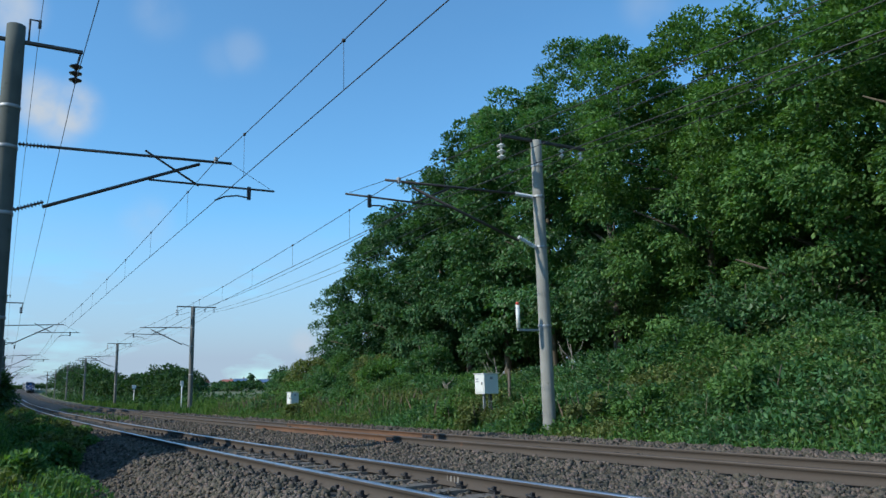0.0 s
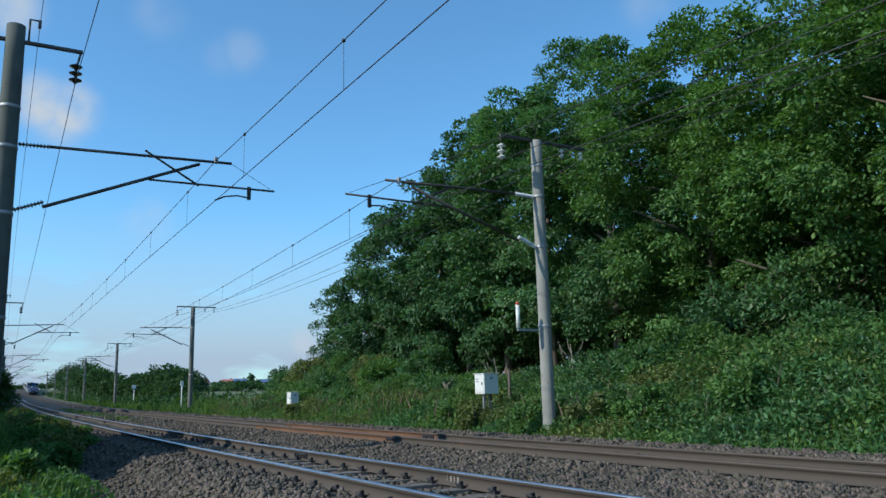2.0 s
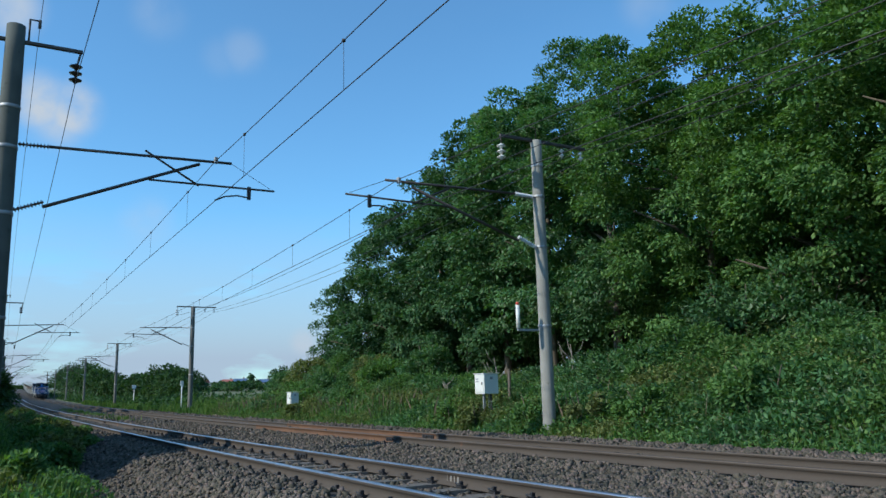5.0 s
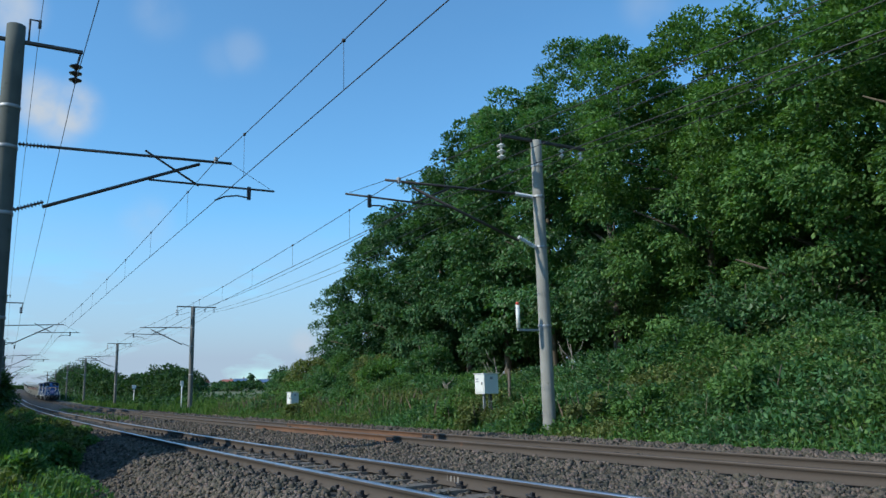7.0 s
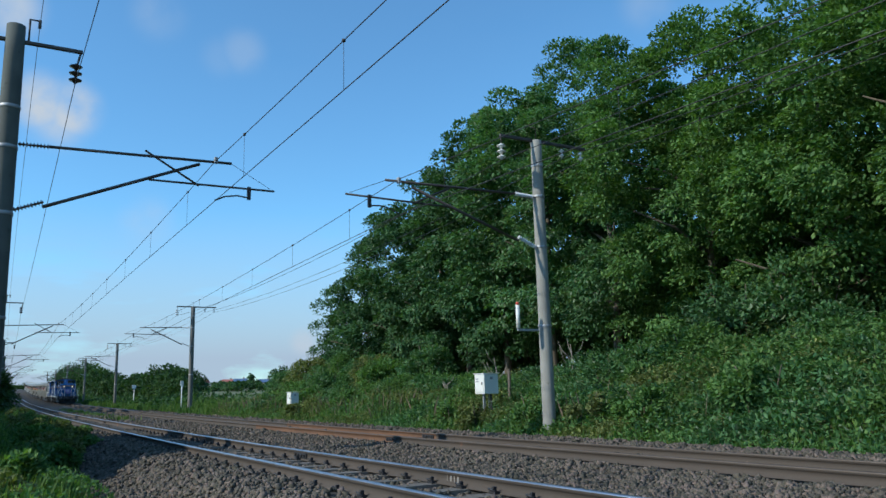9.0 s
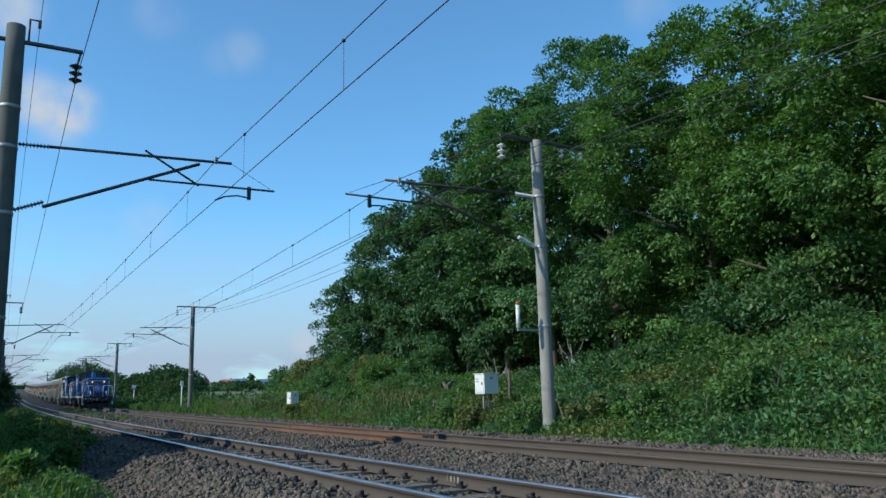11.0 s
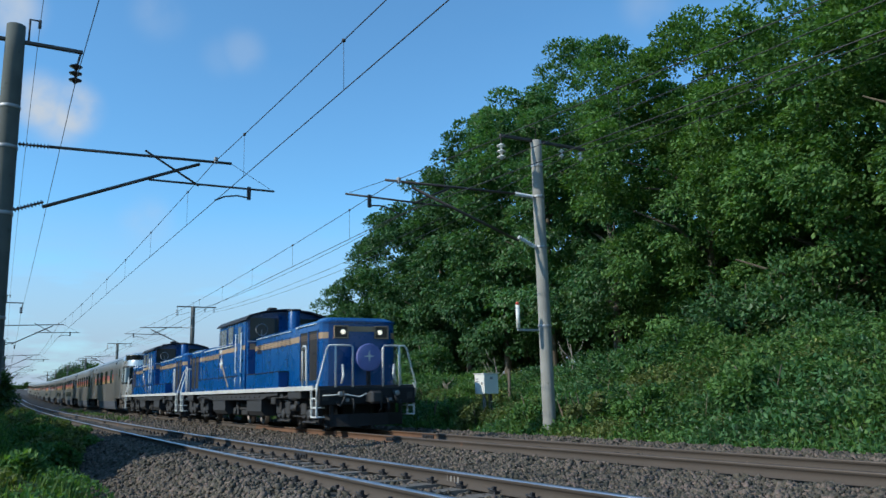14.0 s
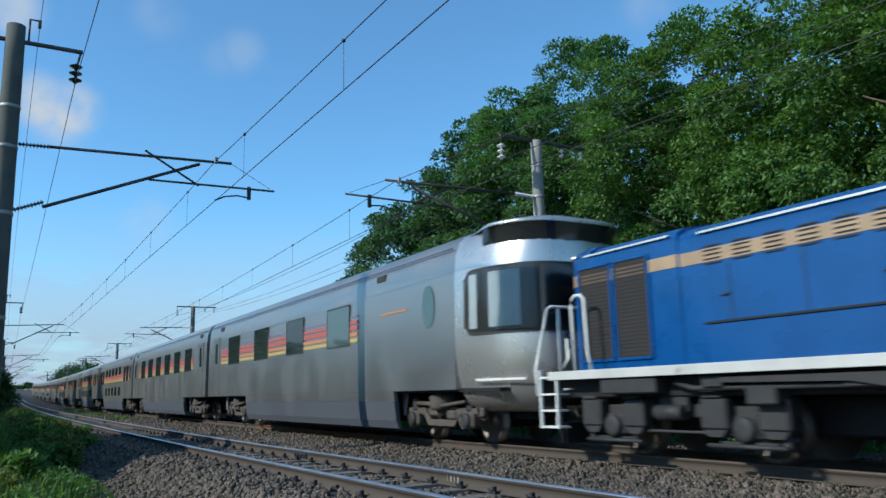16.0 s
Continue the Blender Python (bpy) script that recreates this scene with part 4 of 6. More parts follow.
    rf = [(-1.49, 3.515), (-1.48, 3.57), (-1.32, 3.70), (-0.78, 3.85), (0, 3.93), (0.78, 3.85), (1.32, 3.70), (1.48, 3.57), (1.49, 3.515), (1.44, 3.52), (1.28, 3.65), (0.75, 3.81), (0, 3.885), (-0.75, 3.81), (-1.28, 3.65), (-1.44, 3.52)]
    part("cab_roof", prism(bmesh.new(), rf, -2.29, 1.74), M["roof_black"], t, "sooty black cab roof")
    for x in (-1.5, 0.9):
        hp = part("horn", bx(x - 0.14, x + 0.14, -0.5, -0.2, 3.87, 4.03, 0.03), M["roof_black"], t)
    part("roof_vent", bx(-0.7, 0.3, -0.4, 0.4, 3.87, 3.98, 0.03), M["roof_black"], t)
    for y in (-1, 1):
        e = 1.423 * y
        part("gold_stripe", bx(-2.08, 1.44, *sorted((e, e + 0.004 * y)), 2.53, 2.68), M["gold"], cab, "worn gold band")
        for x0, x1, zb, zt in ((-2.02, -0.98, 2.82, 3.40), (-0.81, -0.07, 2.84, 3.44)):
            w = part("side_window", bx(x0, x1, *sorted((e, e + 0.006 * y)), zb, zt), M["blind"], cab, "side window with a pale blind")
            for q0, q1, z0, z1 in ((x0 - 0.03, x0, zb - 0.03, zt + 0.03), (x1, x1 + 0.03, zb - 0.03, zt + 0.03), (x0, x1, zt, zt + 0.03), (x0, x1, zb - 0.03, zb)):
                part("window_frame", bx(q0, q1, *sorted((e, e + 0.02 * y)), z0, z1), M["blue"], w)
            if x0 < -1:
                part("glazing_bar", bx(-1.60, -1.53, *sorted((e + 0.0065 * y, e + 0.016 * y)), zb, zt), M["galv"], w, "pale sliding window bar")
            part("window_rail", bx(x0 + 0.02, x1 - 0.02, *sorted((e + 0.0065 * y, e + 0.018 * y)), zb + 0.001, zb + 0.017), M["rail_w"], w)
        part("inspection_plate", bx(-1.16, -0.92, *sorted((e, e + 0.008 * y)), 1.93, 2.11, 0.003), M["blue"], cab)
        part("lettering", bx(-1.11, -0.97, *sorted((e + 0.0085 * y, e + 0.011 * y)), 1.99, 2.05), M["galv"], cab)
        part("skirt_seam", bx(-2.16, 0.62, *sorted((e, e + 0.02 * y)), 1.655, 1.69, 0.004), M["under"], cab, "black seam along the cab skirt")
        for x in (-0.62, -0.42, -1.5, 0.1):
            part("paint_chip", bx(x, x + 0.07, *sorted((e + 0.001 * y, e + 0.004 * y)), 1.62, 1.645), M["galv"], cab)
        part("sill_strip", bx(-2.15, -0.06, *sorted((e, e + 0.05 * y)), 2.745, 2.775), M["rail_w"], cab, "white sill strip")
        d = part("cab_door", bx(0.50, 1.08, *sorted((e + 0.004 * y, e + 0.014 * y)), 1.40, 3.40, 0.004), M["blue"], cab, "narrow blue cab door")
        part("door_glass", bx(0.60, 0.98, *sorted((e + 0.0145 * y, e + 0.02 * y)), 2.78, 3.34), M["blind"], d, "pale reflecting door glass")
        for x in (0.44, 1.14):
            part("door_rail", tube(bmesh.new(), [(x, e + 0.01 * y, 3.12), (x, e + 0.06 * y, 3.10), (x, e + 0.06 * y, 1.78), (x, e + 0.01 * y, 1.76)], 0.02, 7), M["rail_w"], cab, "white vertical handrail")
            part("door_rail", tube(bmesh.new(), [(x - 0.02, e + 0.02 * y, 1.62), (x - 0.02, e + 0.05 * y, 1.60), (x - 0.02, e + 0.05 * y, 1.3)], 0.016, 7), M["rail_w"], cab)
        # emblem
        bm = bmesh.new()
        st = []
        for k in range(8):
            r = (0.34 if k in (2, 6) else 0.30) if k % 2 == 0 else 0.082
            st.append((-1.75 + r * math.cos(k * math.pi / 4), 2.19 + r * math.sin(k * math.pi / 4)))
        prism(bm, st, *sorted((e + 0.006 * y, e + 0.012 * y)), "y")
        part("emblem_star", bm, M["white"], cab, "white four-pointed star")
        st = []
        for k in range(8):
            r = 0.10 if k % 2 == 0 else 0.30
            st.append((-1.75 + r * math.cos(k * math.pi / 4), 2.19 + r * math.sin(k * math.pi / 4)))
        part("emblem_rays", prism(bmesh.new(), st, *sorted((e + 0.0045 * y, e + 0.0055 * y)), "y"), M["gold"], cab, "gold diagonal rays behind the star")
        part("emblem_streak", prism(bmesh.new(), [(-1.71, 2.09), (-1.59, 2.14), (-0.66, 1.34), (-0.77, 1.31)], *sorted((e + 0.001 * y, e + 0.004 * y)), "y"), M["gold"], cab, "faded gold streak")
        part("plate", bx(-1.90, -1.72, *sorted((e, e + 0.01 * y)), 2.56, 2.70), M["rail_w"], cab)
        part("plate", bx(0.26, 0.38, *sorted((e, e + 0.01 * y)), 1.78, 1.88), M["rail_w"], cab)
    for xw, sg in ((1.54, 1), (-2.19, -1)):
        for y0, y1 in ((-1.30, -0.30), (0.30, 1.30)):
            # oversize dark panes also stand in for shade on the upper cab front
            w = part("cab_window", bx(*sorted((xw + 0.002 * sg, xw + 0.01 * sg)), y0, y1, 2.84, 3.60), M["glass"], cab, "dark cab window drawn oversize to include the shade under the roof")
            c = (y0 + y1) / 2 - 0.1
            bm = bmesh.new()
            ring = [(xw + 0.02 * sg, c + 0.2 * math.cos(k * math.pi / 8), 3.2 + 0.2 * math.sin(k * math.pi / 8)) for k in range(17)]
            tube(bm, ring, 0.018, 6)
            tube(bm, [(xw + 0.02 * sg, c, 3.2), (xw + 0.02 * sg, c, 3.0)], 0.015, 6)
            part("clear_view_ring", bm, M["galv"], w)
        part("end_gold", bx(*sorted((xw + 0.002 * sg, xw + 0.005 * sg)), -1.30, 1.30, 2.53, 2.73), M["gold"], cab)
        part("ledge_rail", bx(*sorted((xw + 0.006 * sg, xw + 0.04 * sg)), -1.36, -1.1, 2.78, 2.81), M["rail_w"], cab)
    # stack
    bm = bmesh.new()
    lathe(bm, [(0.24, 2.95), (0.21, 3.1), (0.20, 3.76), (0.19, 3.78)], Matrix.Translation((2.3, 0, 0)), 20)
    part("exhaust_stack", bm, M["blue"], t, "blue exhaust stack with a sooty rim")
    part("stack_rim", lathe(bmesh.new(), [(0.22, 3.782), (0.225, 3.80), (0.22, 3.84), (0.15, 3.842)], Matrix.Translation((2.3, 0, 0)), 20), M["roof_black"], t)
    part("exhaust_stack", lathe(bmesh.new(), [(0.24, 2.95), (0.21, 3.1), (0.20, 3.76), (0.15, 3.78)], Matrix.Translation((-2.85, 0, 0)), 20), M["blue"], t)
    # running gear
    part("drive_shaft_casing", bx(-7.6, 7.6, -0.42, 0.42, 0.34, 0.80, 0.03), M["under"], t)
    for cx in (-5.9, 5.9):
        bm = bmesh.new()
        for y in (-1, 1):
            box(bm, cx - 1.65, cx + 1.65, *sorted((0.86 * y, 1.0 * y)), 0.55, 0.72, 0.02)
            for ax in (-1.1, 1.1):
                for off in (-0.42, 0.42):
                    box(bm, cx + ax + off - 0.20, cx + ax + off + 0.20, *sorted((0.98 * y, 1.18 * y)), 0.42, 0.80, 0.03)
                box(bm, cx + ax - 0.18, cx + ax + 0.18, *sorted((0.9 * y, 1.12 * y)), 0.30, 0.60, 0.04)
                box(bm, cx + ax - 0.40, cx + ax + 0.40, *sorted((0.98 * y, 1.10 * y)), 0.235, 0.29, 0.015)
            box(bm, cx - 0.25, cx + 0.25, *sorted((1.0 * y, 1.12 * y)), 0.62, 0.95, 0.02)
            tube(bm, [(cx - 1.5, 1.05 * y, 0.86), (cx + 1.5, 1.05 * y, 0.86)], 0.022, 6)
            for ax in (-1.6, 1.6):
                box(bm, cx + ax - 0.05, cx + ax + 0.05, *sorted((0.95 * y, 1.1 * y)), 0.2, 0.6, 0.01)
        part("bogie", bm, M["bogie"], t, "grey-black bogie with boxed springs")
        for ax in (-1.1, 1.1):
            spin_wheels(t, cx + ax, 0.43, WHEELS)
    for cx in (-5.9, 5.9):
        for y in (-1, 1):
            for ax in (-1.1, 1.1):
                for off in (-0.42, 0.42):
                    x = cx + ax + off
                    part("spring_lid", bx(x - 0.15, x + 0.15, *sorted((0.99 * y, 1.20 * y)), 0.802, 0.85, 0.012), M["bogie"], t)
                    part("spring_bolt", lathe(bmesh.new(), [(0.05, 0.852), (0.05, 0.90), (0.03, 0.93)], Matrix.Translation((x, 1.10 * y, 0)), 8), M["galv"], t)
                    part("spring_cup", prism(bmesh.new(), [(x - 0.17, 0.42), (x + 0.17, 0.42), (x + 0.10, 0.34), (x - 0.10, 0.34)], *sorted((1.0 * y, 1.16 * y)), "y"), M["bogie"], t)
                part("axle_cap", lathe(bmesh.new(), [(0.15, 0), (0.15, 0.05), (0.11, 0.07), (0.05, 0.075)], Matrix.Translation((cx + ax, 1.121 * y, 0.435)) @ Matrix.Rotation(-y * math.pi / 2, 4, "X"), 14), M["bogie"], t)
                part("sand_pipe", tube(bmesh.new(), [(cx + ax * 1.42, 1.08 * y, 0.92), (cx + ax * 1.45, 1.05 * y, 0.5), (cx + ax * 1.38, 0.75 * y, 0.16)], 0.02, 6), M["under"], t)
                part("tie_bar", tube(bmesh.new(), [(cx + ax - 0.55, 1.14 * y, 0.24), (cx + ax + 0.55, 1.14 * y, 0.24)], 0.028, 7), M["bogie"], t)
            part("brake_cylinder", tube(bmesh.new(), [(cx - 0.24, 1.14 * y, 0.62), (cx + 0.22, 1.14 * y, 0.62)], 0.10, 12), M["bogie"], t)
            part("brake_rod", tube(bmesh.new(), [(cx - 1.7, 1.02 * y, 0.33), (cx - 0.4, 1.06 * y, 0.38), (cx + 0.4, 1.06 * y, 0.38), (cx + 1.7, 1.02 * y, 0.33)], 0.022, 6), M["bogie"], t)
    for y in (-1, 1):
        sole = [(-4.9, 1.04), (-4.9, 0.98), (-3.9, 0.96), (-3.3, 0.86), (3.3, 0.86), (3.9, 0.96), (4.9, 0.98), (4.9, 1.04)]
        part("sole_bar", prism(bmesh.new(), sole, *sorted((1.345 * y, 1.375 * y)), "y"), M["bogie"], t, "grey side plate with bolted edge")
        for k in range(12):
            x = -3.1 + k * 0.56
            part("bolt", lathe(bmesh.new(), [(0.03, 0), (0.03, 0.02), (0.015, 0.028)], Matrix.Translation((x, 1.376 * y, 0.95)) @ Matrix.Rotation(-y * math.pi / 2, 4, "X"), 6), M["bogie"], t)
        for x in (-4.4, 4.3):
            part("valve_box", bx(x - 0.2, x + 0.2, *sorted((1.10 * y, 1.33 * y)), 0.72, 0.94, 0.02), M["bogie"], t)
        for x in (-0.65, 0.95):
            part("axle_cap", lathe(bmesh.new(), [(0.13, 0), (0.13, 0.05), (0.09, 0.07), (0.04, 0.075)], Matrix.Translation((x, 1.121 * y, 0.46)) @ Matrix.Rotation(-y * math.pi / 2, 4, "X"), 14), M["bogie"], t)
            part("coil_spring", lathe(bmesh.new(), [(0.07, 0.62)] + [(0.10 if k % 2 else 0.075, 0.63 + 0.03 * k) for k in range(8)] + [(0.07, 0.87)], Matrix.Translation((x, 1.03 * y, 0)), 10), M["bogie"], t)
    bm = bmesh.new()
    for y in (-1, 1):
        box(bm, -0.95, 1.25, *sorted((0.86 * y, 0.98 * y)), 0.62, 0.74, 0.02)
        for ax in (-0.65, 0.95):
            box(bm, ax - 0.20, ax + 0.20, *sorted((0.94 * y, 1.12 * y)), 0.32, 0.62, 0.04)
        tube(bm, [(-0.5, 1.0 * y, 0.55), (0.8, 1.0 * y, 0.55)], 0.05, 8)
        box(bm, -0.1, 0.42, *sorted((0.94 * y, 1.08 * y)), 0.34, 0.50, 0.02)
    part("bogie", bm, M["bogie"], t, "short middle bogie")
    for ax in (-0.65, 0.95):
        spin_wheels(t, ax, 0.38, WHEELS)
    for x0, x1 in ((1.50, 3.15), (-3.15, -1.35)):
        for y in (-1, 1):
            bm = bmesh.new()
            prism(bm, [(0.75 * y, 0.94), (1.34 * y, 0.94), (1.34 * y, 0.50), (1.22 * y, 0.36), (0.75 * y, 0.34)], x0, x1)
            tk = part("fuel_tank", bm, M["bogie"], t, "slab-sided dark grey fuel tank")
            for k in range(4):
                x = x0 + (x1 - x0) * (k + 0.35) / 4
                part("tank_strap", bx(x, x + 0.16, *sorted((1.20 * y, 1.30 * y)), 0.945, 1.08), M["bogie"], tk)
    for x0, x1, z0 in ((5.90, 6.95, 0.87), (-6.95, -5.9, 0.87)):
        for y in (-1, 1):
            part("equipment_box", bx(x0, x1, *sorted((1.16 * y, 1.40 * y)), z0, 1.08, 0.02), M["bogie"], t)
    for x0, x1 in ((3.3, 5.7), (-5.7, -3.3), (-1.2, 1.4)):
        for y in (-1, 1):
            bm = bmesh.new()
            tube(bm, [(x0, 1.25 * y, 1.0), (x0 + 0.3, 1.28 * y, 0.92), (x1 - 0.3, 1.28 * y, 0.92), (x1, 1.25 * y, 1.0)], 0.035, 7)
            box(bm, x0 + 0.5, x0 + 0.8, *sorted((1.17 * y, 1.35 * y)), 0.93, 1.06, 0.01)
            box(bm, x1 - 0.7, x1 - 0.45, *sorted((1.17 * y, 1.33 * y)), 0.9, 1.05, 0.01)
            part("air_pipe", bm, M["bogie"], t)
    # the rear hood is longer than the front one
    for ob in t.children_recursive:
        if ob.name.split(".")[0] in ("coupler", "wheelset", "uncoupling_lever"):
            continue
        vs = ob.data.vertices
        low = max(v.co.z for v in vs) < 1.26
        for v in vs:
            if low:
                v.co.x -= REAR_MORE if v.co.x < -4.15 else 0.0
            else:
                v.co.x -= REAR_MORE * min(1.0, max(0.0, (-v.co.x - 2.3) / 3.2))
    for k, (w, x, r) in enumerate(WHEELS):
        if w.parent == t and x < -4.15:
            w.matrix_basis = pose(x - REAR_MORE, 0, r + 0.005)
            WHEELS[k] = (w, x - REAR_MORE, r)
    return t


M["soot_gold"] = mat("sooty_gold", (0.085, 0.058, 0.038), 0.7, vary=0.3, scale=4, bump=0.1)
M["board"] = mat("headboard_violet", (0.15, 0.17, 0.40), 0.4, vary=0.2, scale=4, bump=0.02)
M["blind"] = mat("window_blind_grey", (0.17, 0.19, 0.20), 0.25, vary=0.15, scale=3, bump=0.0, coat=0.6)


# ---------- coaches ----------
SIDE = [(1.0, 0.0), (1.45, 0.0), (2.2, 0.0), (3.05, 0.015), (3.45, 0.06), (3.68, 0.14), (3.82, 0.28), (3.93, 0.52), (4.0, 0.85), (4.04, 1.2), (4.05, 1.45)]   # height, drawn in from the side


def hull(plan, rows, closed_ends=True, hub=8.1):
    """A coach shell: a plan line swept up a side profile, mirrored to the other side."""
    bm = bmesh.new()
    grid = []
    for z, d in rows:
        k = 1 - d / 1.45
        grid.append([bm.verts.new((x if x < hub else hub + (x - hub) * (1 - 0.45 * (1 - k)), y * k, z)) for x, y in plan])
    for a, b in zip(grid, grid[1:]):
        for i in range(len(plan) - 1):
            q = (a[i], a[i + 1], b[i + 1], b[i])
            flat = abs(plan[i][0] - plan[i + 1][0]) < 1e-6 and abs(plan[i][1] - plan[i + 1][1]) > 1
            if flat:
                q = [bm.verts.new(v.co + Vector((0.001 if v.co.x > 0 else -0.001, 0, 0))) for v in q]
            bm.faces.new(q).smooth = not flat
    if closed_ends:
        n = len(plan) - 1
        ring_a = [g[0] for g in grid]
        ring_b = [g[n] for g in grid]
        for r0, r1 in zip(range(len(grid) - 1), range(1, len(grid))):
            if plan[0][1] * plan[-1][1] < 0:
                bm.faces.new([bm.verts.new(v.co + Vector((-0.001, 0, 0))) for v in (ring_a[r0], ring_a[r1], ring_b[r1], ring_b[r0])])
    bmesh.ops.remove_doubles(bm, verts=bm.verts, dist=0.0005)
    bmesh.ops.recalc_face_normals(bm, faces=bm.faces)
    return bm


def straight(x0, x1, n=6):
    xs = [x0 + (x1 - x0) * k / n for k in range(n + 1)]
    return xs


def bogie_coach(t, cx, bag, spin):
    bm = bmesh.new()
    for y in (-1, 1):
        box(bm, cx - 1.45, cx + 1.45, *sorted((0.92 * y, 1.06 * y)), 0.50, 0.66, 0.03)
        for ax in (-1.05, 1.05):
            box(bm, cx + ax - 0.19, cx + ax + 0.19, *sorted((0.95 * y, 1.16 * y)), 0.30, 0.60, 0.05)
            prism(bm, [(cx + ax - 0.55, 0.62), (cx + ax - 0.40, 0.62), (cx + ax - 0.2, 0.28), (cx + ax - 0.3, 0.28)], *sorted((1.0 * y, 1.08 * y)), "y")
        lathe(bm, [(0.25, 0.62), (0.29, 0.70), (0.27, 0.78), (0.29, 0.86), (0.25, 0.94)], Matrix.Translation((cx, 1.02 * y, 0)), 14)
        tube(bm, [(cx - 0.9, 1.12 * y, 0.75), (cx + 0.2, 1.12 * y, 0.72)], 0.045, 8)
        box(bm, cx + 0.3, cx + 0.6, *sorted((1.0 * y, 1.15 * y)), 0.45, 0.62, 0.03)
        prism(bm, [(cx - 1.35, 0.66), (cx - 0.62, 0.66), (cx - 0.42, 0.44), (cx + 0.42, 0.44), (cx + 0.62, 0.66), (cx + 1.35, 0.66), (cx + 1.35, 0.56), (cx + 0.70, 0.54), (cx + 0.50, 0.32), (cx - 0.50, 0.32), (cx - 0.70, 0.54), (cx - 1.35, 0.56)], *sorted((1.062 * y, 1.10 * y)), "y")
    part("bogie", bm, M["coach_bogie"], t, "brown-grey dusty coach bogie")
    # black block added behind the frames so the gap reads dark, not see-through
    part("transom", bx(cx - 1.3, cx + 1.3, -0.44, 0.44, 0.30, 0.80, 0.03), M["under"], t)
    for y in (-1, 1):
        for ax in (-1.05, 1.05):
            part("axle_cap", lathe(bmesh.new(), [(0.14, 0), (0.14, 0.04), (0.10, 0.06), (0.05, 0.065)], Matrix.Translation((cx + ax, 1.162 * y, 0.44)) @ Matrix.Rotation(-y * math.pi / 2, 4, "X"), 14), M["bogie"], t, "dark round axle cap")
            part("coil_spring", lathe(bmesh.new(), [(0.07, 0.60)] + [(0.105 if k % 2 else 0.08, 0.61 + 0.03 * k) for k in range(9)] + [(0.07, 0.89)], Matrix.Translation((cx + ax, 1.05 * y, 0)), 10), M["bogie"], t)
            part("brake_block", bx(cx + ax * 0.52 - 0.05, cx + ax * 0.52 + 0.05, *sorted((0.50 * y, 0.62 * y)), 0.28, 0.62, 0.01), M["under"], t)
        part("yaw_damper", tube(bmesh.new(), [(cx + 0.15, 1.19 * y, 0.70), (cx + 1.1, 1.19 * y, 0.78)], 0.035, 8), M["coach_bogie"], t)
        part("hanger_bracket", prism(bmesh.new(), [(cx - 1.55, 0.98), (cx - 1.30, 0.98), (cx - 1.42, 0.50), (cx - 1.50, 0.50)], *sorted((1.12 * y, 1.16 * y)), "y"), M["galv"], t)
    for ax in (-1.05, 1.05):
        spin_wheels(t, cx + ax, 0.43, bag if spin else [])


M["nose_silver"] = mat("silver_paint", (0.60, 0.57, 0.53), 0.28, 0.75, vary=0.05, scale=1.5, bump=0.01)
M["coach_bogie"] = mat("dusty_bogie", (0.085, 0.069, 0.056), 0.85, vary=0.35, scale=4, fine=40, bump=0.25, spot=0.3, spot_col=(0.08, 0.06, 0.05))


def window_unit(t, x0, x1, z0, z1, y, glass="glass"):
    e = 1.452 * y
    w = part("window", bx(x0, x1, *sorted((e, e + 0.007 * y)), z0, z1), M[glass], t, "dark tinted coach window")
    f = 0.03
    for q0, q1, a, b in ((x0 - f, x0, z0 - f, z1 + f), (x1, x1 + f, z0 - f, z1 + f), (x0, x1, z1, z1 + f), (x0, x1, z0 - f, z0)):
        part("window_frame", bx(q0, q1, *sorted((e - 0.001 * y, e + 0.012 * y)), a, b), M["rubber"], w)
    return w


